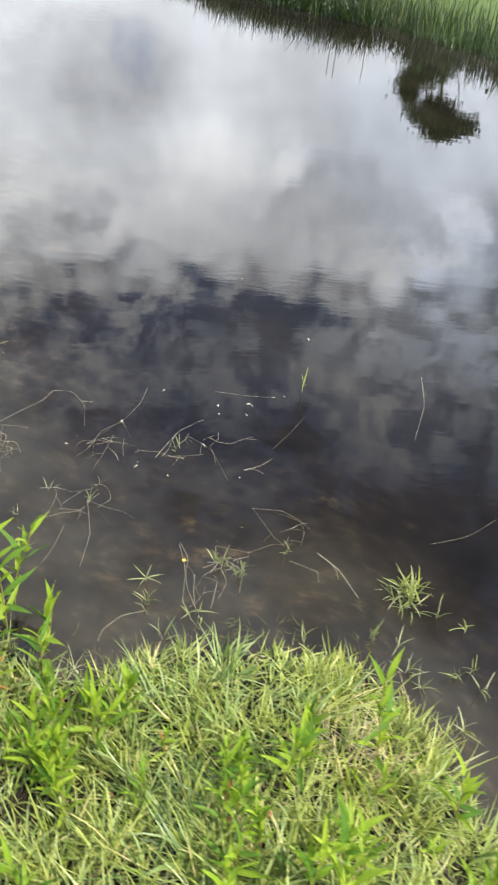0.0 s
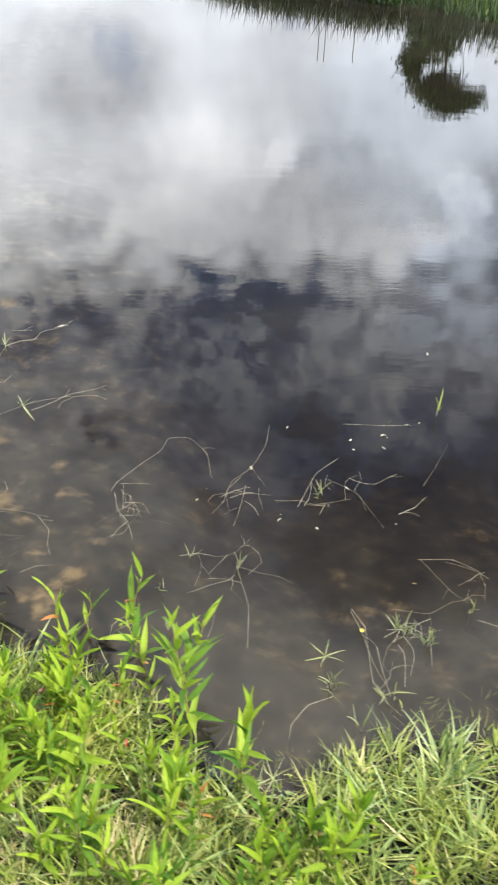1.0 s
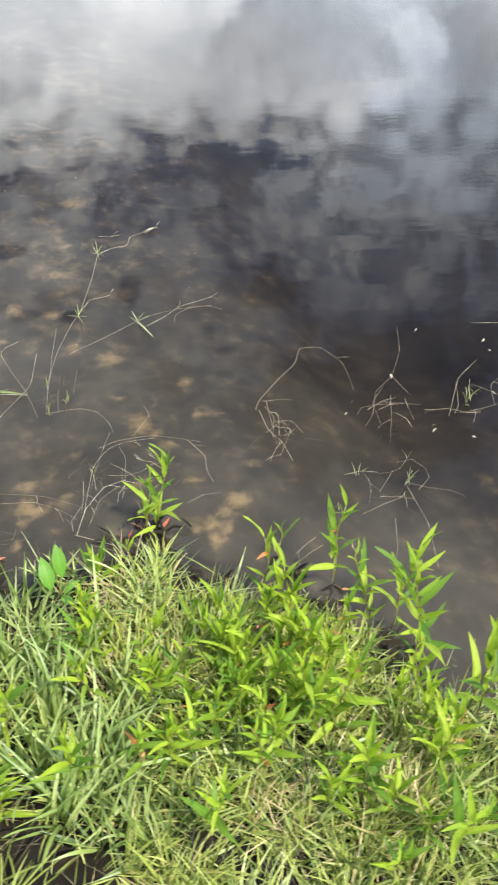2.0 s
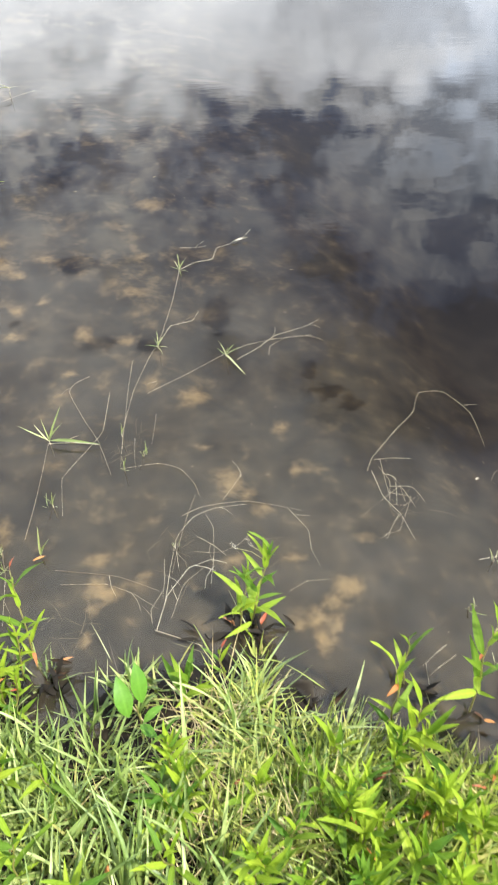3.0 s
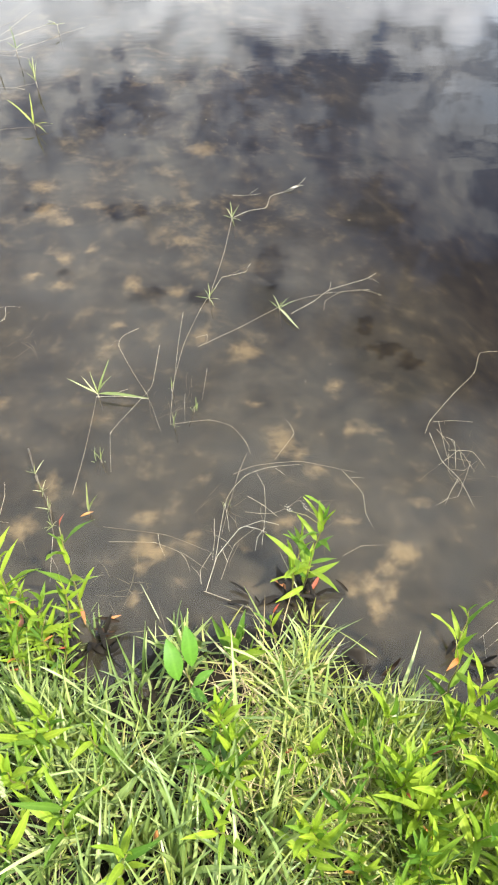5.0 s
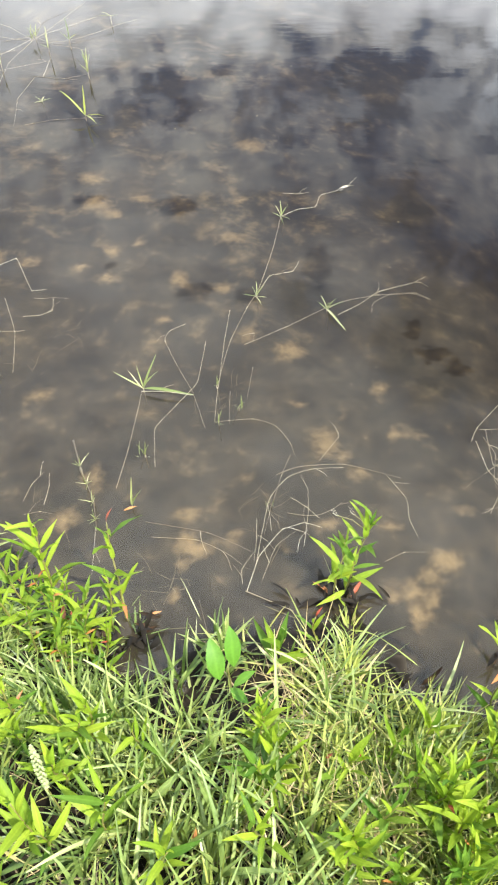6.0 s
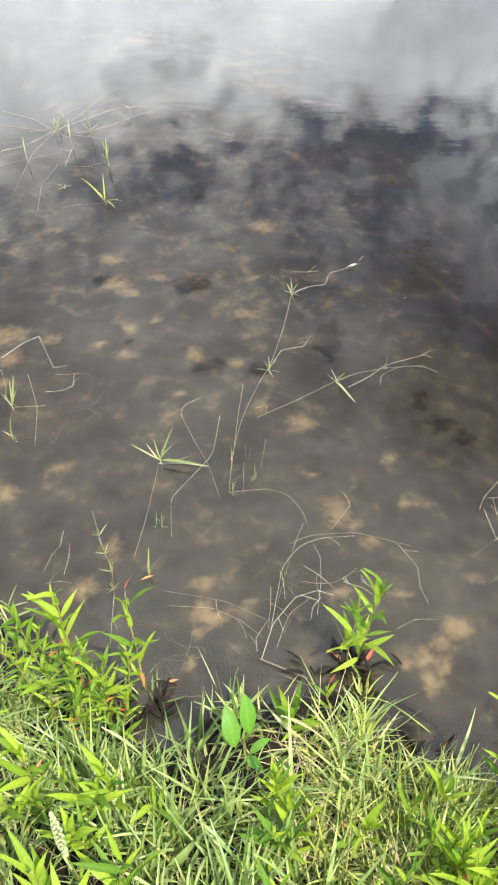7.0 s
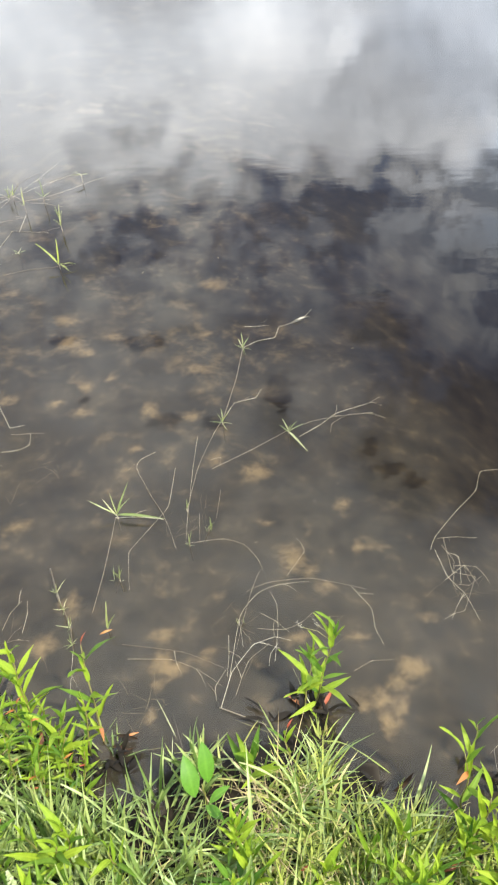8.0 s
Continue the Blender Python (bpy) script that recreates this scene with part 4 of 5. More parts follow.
def sprout_blades(ob, root, r, count, size, meshes=None, rise=(10, 70), spread=0.0):
    turn = r.uniform(0, 360)
    for _ in range(count):
        turn += 360 / count + r.uniform(-45, 45)
        part("blade", r.choice(meshes or SPROUT_BLADES), ob, placed(root + Vector((r.gauss(0, spread), r.gauss(0, spread), 0)), turn + r.gauss(0, 4000 * spread), r.uniform(*rise), r.uniform(-40, 40), size * r.uniform(0.4, 1.25)))


def sprout(x, y, size=0.06, count=6, seed=0, meshes=None, rise=(5, 60), label="pale green grass sprout rising from the shallow water", spread=0.006):
    r = random.Random(seed)
    ob = thing("grass_sprout", label, "grass sprout", pose(x, y, 0), "sprouts in the water")
    part("stem", tube("stem", smooth_line([(r.uniform(-0.02, 0.02), r.uniform(-0.02, 0.02), -0.05), (0, 0, 0.0), (0, 0, 0.012)], 3), 0.0016, RUNNER), ob)
    sprout_blades(ob, Vector((0, 0, 0.006)), r, count, size, meshes, rise, spread)
    return ob


def star(x, y, z, blades, label="pale green grass star standing out of the open water", meshes=None, stalk=0.0012):
    """Blades given one by one: the way each points, how far it rises, its length."""
    ob = thing("grass_sprout", label, "grass sprout", pose(x, y, 0), "sprouts in the water")
    part("stem", tube("stem", [(0.004, -0.006, -0.06), (0, 0, z * 0.4), (0, 0, z + 0.004)], stalk, RUNNER), ob)
    for k, (turn, rise, size) in enumerate(blades):
        part("blade", (meshes or SPROUT_BLADES)[k % len(meshes or SPROUT_BLADES)], ob, placed((0, 0, z), turn, rise, 25 - 17 * (k % 4), size))
    return ob


runner([(-0.456, 1.391), (-0.444, 1.493), (-0.438, 1.610), (-0.440, 1.672)], 0.002, 0.01)
star(-0.434, 1.670, 0.012, ((61, 45, 0.090), (21, 48, 0.064), (165, 20, 0.080), (143, 37, 0.055), (-4, -3, 0.123), (122, 54, 0.060)), "large star of pale grass blades on the pond")
runner([(-0.440, 1.672), (-0.38, 1.672), (-0.315, 1.663)], 0.003)
runner([(-0.360, 1.902), (-0.396, 1.872), (-0.403, 1.835), (-0.356, 1.740), (-0.316, 1.669), (-0.278, 1.567)], 0.0014, 0.004)
runner([(-0.302, 1.839), (-0.309, 1.705), (-0.352, 1.632), (-0.393, 1.561), (-0.379, 1.451)], 0.0014)
runner([(-0.134, 2.340), (-0.151, 2.194), (-0.181, 2.032), (-0.206, 1.966), (-0.241, 1.842), (-0.258, 1.708), (-0.257, 1.584)], 0.0019, 0.0, (), blade=0.056)
runner([(-0.250, 1.954), (-0.255, 1.841), (-0.258, 1.636)], 0.0014)
runner([(-0.187, 2.006), (-0.154, 2.089), (-0.093, 2.107), (-0.076, 2.149)], 0.0013)
runner([(-0.134, 2.340), (-0.086, 2.372), (-0.037, 2.387), (-0.021, 2.441), (0.045, 2.470), (0.082, 2.527)], 0.0015)
runner([(-0.205, 1.833), (-0.101, 1.897), (0.002, 1.970), (0.058, 1.997), (0.131, 2.017), (0.219, 2.025), (0.265, 2.009)], 0.0016, 0.004)
runner([(0.028, 1.944), (0.087, 1.988), (0.132, 2.032), (0.222, 2.068), (0.256, 2.092)], 0.0015)
runner([(-0.257, 1.584), (-0.168, 1.594), (-0.115, 1.574), (-0.080, 1.527), (-0.070, 1.495)], 0.0015, 0.004)
runner([(-0.108, 1.439), (-0.059, 1.464), (0.041, 1.473), (0.163, 1.441)], 0.0017)
runner([(0.133, 1.447), (0.173, 1.387), (0.176, 1.337), (0.191, 1.296)], 0.0013)
runner([(-0.079, 1.495), (-0.096, 1.439), (-0.116, 1.349), (-0.127, 1.286)], 0.0015)
runner([(-0.154, 1.153), (-0.134, 1.231), (-0.090, 1.295), (-0.043, 1.315), (-0.007, 1.309)], 0.0018, 0.008)
runner([(-0.125, 1.180), (-0.100, 1.260), (-0.055, 1.303)], 0.0014)
runner([(-0.380, 1.307), (-0.245, 1.286), (-0.152, 1.246)], 0.0017)
runner([(-0.363, 1.270), (-0.267, 1.267), (-0.205, 1.241), (-0.155, 1.204)], 0.0013)
runner([(-0.577, 1.519), (-0.538, 1.425), (-0.499, 1.351), (-0.480, 1.280)], 0.0066, 0.012, (0.3, 0.55, 0.75, 0.9), "knotted brownish grass runner rising from the shallows", blade=0.028, bark=KNOTTED)
runner([(-0.179, 1.757), (-0.182, 1.711), (-0.186, 1.657)], 0.0012)
runner([(-0.157, 1.151), (-0.096, 1.127), (-0.060, 1.112)], 0.0034, 0.0, (), "short pale dry stick lying at the water's edge", 0.006)
runner([(0.122, 1.233), (0.161, 1.256), (0.205, 1.258)], 0.0014)
runner([(-0.043, 1.260), (-0.036, 1.34), (-0.038, 1.405), (-0.054, 1.439)], 0.0012)
runner([(-0.074, 1.382), (-0.04, 1.358), (-0.011, 1.330)], 0.0013)
runner([(-0.144, 1.325), (-0.142, 1.27), (-0.144, 1.224)], 0.0013)
runner([(-0.655, 1.349), (-0.646, 1.394), (-0.626, 1.428)], 0.0014)
runner([(-0.607, 1.341), (-0.602, 1.383), (-0.613, 1.424)], 0.0018, 0.01)
runner([(-0.645, 1.315), (-0.612, 1.324), (-0.584, 1.319)], 0.0015)
runner([(-0.484, 1.288), (-0.478, 1.23), (-0.472, 1.177)], 0.0014)
runner([(-0.139, 1.222), (-0.120, 1.374), (-0.081, 1.435), (-0.031, 1.458), (0.039, 1.465)], 0.0013)
runner([(-0.164, 1.170), (-0.168, 1.202), (-0.146, 1.243)], 0.0013)
runner([(-0.015, 1.481), (0.027, 1.543), (0.028, 1.565)], 0.0013, 0.006)
runner([(0.113, 1.957), (0.119, 1.991), (0.164, 2.024), (0.229, 2.029), (0.262, 2.006)], 0.0015)
runner([(-0.211, 1.866), (-0.183, 1.865), (-0.184, 1.843)], 0.0014, 0.008)
runner([(-0.133, 2.448), (-0.092, 2.446), (-0.055, 2.451)], 0.0012)
runner([(-0.228, 1.678), (-0.225, 1.630), (-0.222, 1.580)], 0.0014, 0.01)
runner([(0.441, 1.073), (0.402, 1.046), (0.378, 1.029)], 0.0018, 0.006)
runner([(0.427, 1.097), (0.400, 1.075), (0.371, 1.052)], 0.0017, 0.006)
for k, (x, y, size, count) in enumerate(((-0.203, 1.622, 0.035, 4), (-0.115, 1.356, 0.03, 4))):
    sprout(x, y, size, count, 260 + k, rise=(35, 88))
star(-0.133, 2.332, 0.006, ((104, 46, 0.047), (53, 37, 0.040), (161, 8, 0.028), (-27, -2, 0.028), (-72, -12, 0.029), (124, 23, 0.035)), "pale grass sprout at a node of a floating runner")
star(-0.183, 2.001, 0.006, ((126, 26, 0.032), (24, 55, 0.042), (165, -9, 0.039), (-23, 7, 0.031), (99, 36, 0.041), (-64, -11, 0.031)), "pale grass sprout at a node of a floating runner")
star(-0.001, 1.958, 0.006, ((136, 46, 0.040), (37, 39, 0.038), (23, 5, 0.045), (151, 26, 0.032), (-54, -4, 0.086), (13, 69, 0.026)), "pale grass sprout at a node of a floating runner")
star(-0.246, 1.575, 0.006, ((42, 73, 0.046), (103, 75, 0.035), (-33, 14, 0.017), (165, 19, 0.012)), "pale grass sprout at a node of a floating runner")
star(-0.260, 1.688, 0.006, ((96, 74, 0.035), (42, 61, 0.028), (180, 22, 0.011)), "pale grass sprout at a node of a floating runner")
star(-0.403, 1.478, 0.006, ((79, 77, 0.045), (42, 66, 0.037), (160, 50, 0.018)), "pale grass sprout at a node of a floating runner")
star(-0.413, 1.343, 0.006, ((80, 74, 0.087), (29, 57, 0.053), (50, 39, 0.022)), "pale grass sprout at a node of a floating runner")
star(-0.855, 1.848, 0.01, ((104, 43, 0.073), (66, 49, 0.053), (131, 27, 0.044), (-6, 0, 0.030), (91, 44, 0.087)))
# the far left tangle
runner([(-1.342, 3.516), (-1.185, 3.427), (-1.073, 3.320), (-1.124, 3.178), (-1.134, 2.899)], 0.0017, 0.01, (0.5,))
runner([(-1.312, 3.405), (-1.073, 3.320), (-0.940, 3.630)], 0.0014, 0.01)
runner([(-1.36, 3.17), (-1.18, 3.22), (-1.06, 3.36), (-0.86, 3.53)], 0.0014, 0.006)
runner([(-1.40, 3.02), (-1.15, 3.12), (-0.98, 3.20)], 0.0014, 0.006)
runner([(-0.983, 2.798), (-0.884, 2.827), (-0.735, 2.842)], 0.0014)
runner([(-0.943, 2.051), (-0.895, 2.111), (-0.853, 2.136), (-0.783, 2.011), (-0.747, 2.023)], 0.0017, 0.006)
runner([(-0.851, 1.986), (-0.794, 1.860), (-0.767, 1.723)], 0.0016)
runner([(-1.0, 1.95), (-0.93, 2.0), (-0.88, 1.88)], 0.0017)
# the arch and its tangle
runner([(0.325, 1.549), (0.340, 1.582), (0.402, 1.658), (0.458, 1.720), (0.482, 1.784), (0.545, 1.788), (0.60, 1.715), (0.615, 1.61)], 0.0016, 0.012)
runner([(0.359, 1.582), (0.366, 1.484), (0.414, 1.467), (0.376, 1.378), (0.338, 1.367)], 0.0015)
runner([(0.346, 1.582), (0.39, 1.585), (0.437, 1.580)], 0.0014)
runner([(0.335, 1.55), (0.352, 1.47), (0.385, 1.42), (0.405, 1.35)], 0.0014)
runner([(0.345, 1.46), (0.395, 1.50), (0.42, 1.44)], 0.0012)
for bits in (((0.352, 1.56), (0.372, 1.51), (0.362, 1.44), (0.39, 1.40)), ((0.37, 1.50), (0.42, 1.49), (0.445, 1.45)), ((0.36, 1.45), (0.395, 1.44), (0.43, 1.47)), ((0.36, 1.54), (0.385, 1.52), (0.38, 1.45)), ((0.38, 1.42), (0.36, 1.385), (0.345, 1.355))):
    runner(bits, 0.0013, 0.006)
# nearer the right-hand point
runner([(0.799, 1.874), (0.782, 1.763), (0.735, 1.654), (0.675, 1.589), (0.650, 1.503), (0.618, 1.456)], 0.0017, 0.004)
runner([(0.738, 1.654), (0.755, 1.61), (0.774, 1.572)], 0.0012)
runner([(0.716, 1.577), (0.698, 1.480), (0.676, 1.395)], 0.0014)
runner([(0.70, 1.61), (0.66, 1.55), (0.665, 1.47)], 0.0012)
runner([(0.862, 1.480), (0.928, 1.629), (1.004, 1.703)], 0.0014)
runner([(0.960, 1.603), (1.036, 1.540), (1.097, 1.394)], 0.0015)
runner([(0.916, 1.492), (0.96, 1.50), (1.017, 1.516)], 0.0014)
runner([(1.146, 1.452), (1.199, 1.480), (1.237, 1.523)], 0.0019)
runner([(1.241, 1.573), (1.30, 1.67), (1.356, 1.772)], 0.0012)
runner([(1.038, 1.876), (1.14, 1.87), (1.242, 1.868)], 0.0011)
runner([(1.170, 1.276), (1.260, 1.269), (1.318, 1.229), (1.326, 1.179), (1.314, 1.132)], 0.0016, 0.006)
runner([(1.177, 1.274), (1.236, 1.160), (1.271, 1.123)], 0.0012)
runner([(1.074, 1.105), (1.164, 1.090), (1.229, 1.127), (1.296, 1.137)], 0.0015)
runner([(0.967, 1.102), (0.985, 1.026), (1.000, 0.935), (1.029, 0.864)], 0.0019, 0.01)
runner([(1.039, 1.017), (1.099, 1.043), (1.147, 1.003), (1.140, 0.934)], 0.0019, 0.01, (0.2, 0.7), blade=0.04)
runner([(0.970, 1.106), (0.995, 1.043), (0.992, 0.951), (0.992, 0.880), (1.017, 0.827), (1.045, 0.798)], 0.002, 0.012, (0.75,), blade=0.035)
runner([(1.017, 0.990), (1.018, 0.919), (1.029, 0.849)], 0.0018, 0.01)
runner([(1.05, 1.04), (1.10, 1.03), (1.135, 1.00)], 0.002, 0.01)
runner([(1.06, 1.00), (1.09, 1.05), (1.13, 1.06)], 0.0018, 0.008)
runner([(0.898, 0.851), (0.839, 0.829), (0.798, 0.779), (0.792, 0.745)], 0.0013)
runner([(0.635, 1.140), (0.622, 1.054), (0.602, 0.990)], 0.0015)
runner([(0.713, 1.291), (0.687, 1.241), (0.713, 1.116), (0.706, 0.986)], 0.0014)
runner([(0.534, 1.292), (0.58, 1.30), (0.620, 1.292)], 0.0014)
runner([(1.816, 2.087), (1.798, 1.898), (1.731, 1.688)], 0.0018)
runner([(1.703, 1.179), (1.826, 1.228), (1.936, 1.315)], 0.0014)
runner([(1.362, 1.108), (1.419, 1.048), (1.466, 0.948)], 0.0024)
star(-0.990, 3.230, 0.03, ((95, 84, 0.075), (120, 72, 0.05), (200, 30, 0.03)))
star(-0.924, 3.279, 0.035, ((125, 70, 0.075), (20, 25, 0.035), (190, 40, 0.04)))
star(-0.823, 3.084, 0.02, ((80, 80, 0.085), (125, 66, 0.075), (55, 60, 0.06), (230, 50, 0.05), (150, 72, 0.065)))
star(-1.137, 3.127, 0.03, ((100, 80, 0.06), (130, 70, 0.05)))
star(-0.806, 3.461, 0.03, ((200, 5, 0.045), (185, 25, 0.035), (20, -10, 0.03)))
star(-1.060, 3.330, 0.02, ((80, 60, 0.045), (140, 50, 0.04), (20, 40, 0.04)))
star(-1.230, 3.020, 0.03, ((90, 80, 0.07), (30, 60, 0.05)))
star(-0.956, 2.936, 0.002, ((10, 10, 0.03), (80, 12, 0.025), (150, 8, 0.03), (220, 6, 0.028), (300, 9, 0.026)), "tiny yellowish grass rosette lying on the water")
for k, (x, y, size, count) in enumerate(((-0.405, 1.479, 0.045, 4), (-0.203, 1.621, 0.03, 3), (-0.82, 1.74, 0.06, 4), (0.923, 1.528, 0.045, 8), (1.266, 1.09, 0.05, 5),
                                         (0.897, 0.881, 0.04, 9), (0.685, 1.246, 0.05, 5), (0.562, 1.286, 0.05, 4), (1.089, 1.024, 0.055, 9), (1.140, 0.989, 0.05, 8))):
    sprout(x, y, size, count, 200 + k, rise=(15, 75))
star(0.889, 0.953, 0.012, ((15, 8, 0.05), (75, 20, 0.045), (140, 10, 0.05), (200, 6, 0.055), (250, 10, 0.04), (330, 4, 0.05)), "flat six-armed star of pale grass blades")
for k, (x, y) in enumerate(((1.281, 1.880), (1.049, 1.787), (1.058, 1.739), (1.161, 1.817), (1.170, 1.809), (1.147, 1.751), (0.571, 1.508), (0.736, 1.649), (0.814, 1.449), (0.806, 1.430), (0.905, 1.397), (1.242, 1.868), (1.132, 1.408), (1.015, 1.560), (0.86, 1.86), (1.39, 2.30))):
    scrap = thing("floating_petal", "curled creamy-white petal adrift on the pond", "petal", pose(x, y, 0.002), "petals on the water")
    part("blade", BITS[k % 3], scrap, placed((0, 0, 0), 67 * k, 8, 20 - 13 * (k % 4), 0.008 + 0.0018 * (k % 4)))
    if k % 2:
        part("blade", BITS[(k + 1) % 3], scrap, placed((0, 0, 0), 67 * k + 130, 14, 10, 0.007))
for k, (x, y, size, count) in enumerate(((1.487, 0.801, 0.060, 7), (1.563, 0.711, 0.055, 7), (1.592, 0.667, 0.050, 7), (1.688, 0.703, 0.045, 8), (1.747, 0.666, 0.060, 6), (1.674, 0.552, 0.060, 9), (1.634, 0.533, 0.050, 6),
                                         (1.309, 0.786, 0.050, 5), (1.369, 0.723, 0.085, 5), (1.436, 0.691, 0.050, 6), (1.497, 0.678, 0.050, 6), (1.674, 0.901, 0.050, 6), (1.741, 0.855, 0.060, 5), (1.570, 0.504, 0.060, 6),
                                         (1.618, 0.445, 0.090, 5), (1.732, 0.725, 0.050, 6), (1.550, 0.787, 0.050, 4), (0.884, 0.695, 0.050, 7), (0.851, 0.643, 0.050, 5), (0.964, 0.710, 0.050, 5), (0.895, 0.873, 0.045, 6),
                                         (1.036, 0.841, 0.050, 5), (0.949, 0.763, 0.050, 4), (0.486, 1.173, 0.040, 4), (0.516, 1.047, 0.050, 4), (0.113, 0.981, 0.030, 3))):
    sprout(x, y, size, count, 300 + k, (GREEN_BLADES + SPROUT_BLADES) if k % 3 == 0 else None, (8, 70), "olive grass sprout half sunk in the shallow water")
r = random.Random(5)
for k in range(7):
    sprout(r.uniform(-0.86, -0.62), r.uniform(1.12, 1.26), r.uniform(0.04, 0.08), r.randint(4, 6), 320 + k, GREEN_BLADES + SPROUT_BLADES, (5, 50))
star(-0.784, 2.821, 0.02, ((92, 73, 0.094), (144, 20, 0.119), (-49, 0, 0.074), (10, -10, 0.059)), "green grass plant with one upright blade in open water", GREEN_BLADES[:1])
star(1.349, 1.918, 0.02, ((70, 72, 0.085), (110, 78, 0.05), (20, 40, 0.03)), meshes=GREEN_BLADES)
sprout(1.60, 0.965, 0.075, 55, 9, GREEN_BLADES[:1] + SPROUT_BLADES, (0, 75), "dense tangled green grass tuft growing out of the shallows", 0.022)
sprout(1.585, 0.94, 0.06, 30, 10, SPROUT_BLADES, (0, 50), "dense tangled green grass tuft growing out of the shallows", 0.025)

# loose fine strands in the tangles
r = random.Random(41)
for hx, hy, count in ((0.69, 1.50, 5), (0.62, 1.27, 4), (0.95, 1.50, 4), (1.12, 1.03, 4), (1.28, 1.14, 4), (0.71, 1.22, 3), (-1.12, 3.28, 4), (-1.00, 3.10, 3), (-0.10, 1.33, 3), (-0.80, 1.95, 3), (1.05, 0.85, 3), (1.0, 1.62, 3)):
    for _ in range(count):
        x, y, a = hx + r.gauss(0, 0.04), hy + r.gauss(0, 0.04), r.uniform(0, 6.28)
        points = [(x, y)]
        for _ in range(r.randint(2, 4)):
            a += r.gauss(0, 0.5)
            step = r.uniform(0.025, 0.055) * (2.2 if hy > 3 else 1.0)
            points.append((points[-1][0] + step * math.cos(a), points[-1][1] + step * math.sin(a)))
        runner(points, 0.0013 if hy < 3 else 0.0015, r.uniform(0, 0.008))

# floating white leaf and a small yellow flower
white = thing("floating_leaf", "narrow bleached white leaf floating on the water", "leaf", pose(0.02, 2.462, 0.003))
part("blade", leaf_mesh("blade", PETAL, 0.040, 0.6, 0.05, 1.6), white, placed((0, 0, 0), 14, 2, 0, 0.055))
flower = thing("yellow_flower", "tiny yellow flower on a stem over the water", "flower", pose(0.985, 1.026, 0.012))
for k in range(5):
    part("petal", leaf_mesh("petal", YELLOW, 0.28, 0.2, 0.1) if not k else flower.children[0].data, flower, placed((0, 0, 0), 72 * k, 35, 0, 0.008))

# grass standing in the shallows along the edge
xy = scatter(rng, 2600, BANK_X, (0.2, 1.35), lambda x, y: np.clip(1 - np.abs(inland(x, y) + 0.03) / 0.06, 0, 1) * np.clip(0.2 + 0.9 * rough(x, y, 10.0, 55), 0, 1))
blades("shallows_grass", xy, ground_z(xy[:, 0], xy[:, 1]) - 0.005, SPROUT, rng, (0.05, 0.12), (0.0018, 0.0035), (10, 80), (0.0, 0.4), "sparse pale grass standing in the shallow edge", "grass")

# the bank goes on to both sides and behind
def outer(x, y):
    inner = (x > BANK_X[0]) & (x < BANK_X[1]) & (y > BANK_Y[0])
    return np.where(inner, 0.0, np.clip((inland(x, y) + 0.03) / 0.1, 0, 1) * np.clip((np.interp(x, near_xs, near_ys) + 0.3 - y) * 50, 0, 1) * np.clip(0.6 + 0.5 * rough(x, y, 6.0, 71), 0.2, 1))


xy = scatter(rng, 90000, (-7.0, 7.5), (-4.0, 3.2), outer)
blades("outer_bank_grass", xy, ground_z(xy[:, 0], xy[:, 1]), GRASS, rng, (0.08, 0.22), (0.004, 0.009), (10, 75), (0.2, 0.8), "rough green grass spreading along the near bank", "grass", 0.3)

# ---------------------------------------------------------------- far bank


def along_far(n, x, back, rng):
    xs = rng.uniform(*x, n)
    return np.column_stack([xs, np.interp(xs, far_xs, far_ys) + back(n)])


# blade colour carries the stand's inner shade, so its mirror image stays dark
xy = along_far(9000, (2.05, 9.0), lambda n: rng.gamma(1.4, 0.35, n) - 0.32, rng)
blades("reed_bed", xy, np.maximum(ground_z(xy[:, 0], xy[:, 1]), -0.05), SHADED_REED, rng, (0.16, 0.42), (0.004, 0.010), (0, 22), (0.0, 0.35), "dense green reeds standing along the far bank", "reeds")
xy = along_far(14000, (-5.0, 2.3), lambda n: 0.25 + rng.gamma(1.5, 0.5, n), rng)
blades("far_bank_grass", xy, ground_z(xy[:, 0], xy[:, 1]), SHADED_REED, rng, (0.16, 0.52), (0.006, 0.014), (0, 40), (0.0, 0.4), "rough green grass on the far bank", "grass")


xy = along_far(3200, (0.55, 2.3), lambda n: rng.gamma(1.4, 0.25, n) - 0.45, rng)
blades("dark_reed_clump", xy, np.maximum(ground_z(xy[:, 0], xy[:, 1]), -0.05), SHADED_REED, rng, (0.24, 0.58), (0.005, 0.011), (0, 38), (0.1, 0.5), "dark green reed clump overhanging the far water", "reeds")


def leaf_cloud(name, centre, radii, count, size, mat, seed):
    """An uneven crown of many small leaves, thick in clumps with gaps between."""
    r = np.random.default_rng(seed)
    hubs = r.normal(0, 1, (28, 3))
    hubs *= 0.8 * r.uniform(0.1, 1, (28, 1)) ** 0.5 / np.linalg.norm(hubs, axis=1, keepdims=True) * radii
    pts = hubs[r.integers(0, 28, count)] + r.normal(0, 0.19, (count, 3)) * radii
    aim = r.normal(0, 1, (count, 3))
    aim /= np.linalg.norm(aim, axis=1, keepdims=True)
    side = np.cross(aim, r.normal(0, 1, (count, 3)))
    side /= np.linalg.norm(side, axis=1, keepdims=True) + 1e-6
    verts, faces = strips(np.array(centre) + pts, aim, side, r.uniform(0.6, 1.2, count) * size, r.uniform(0.4, 0.6, count) * size, r.uniform(0, 0.3, count), 3)
    return mesh_of(name, verts, faces, mat)


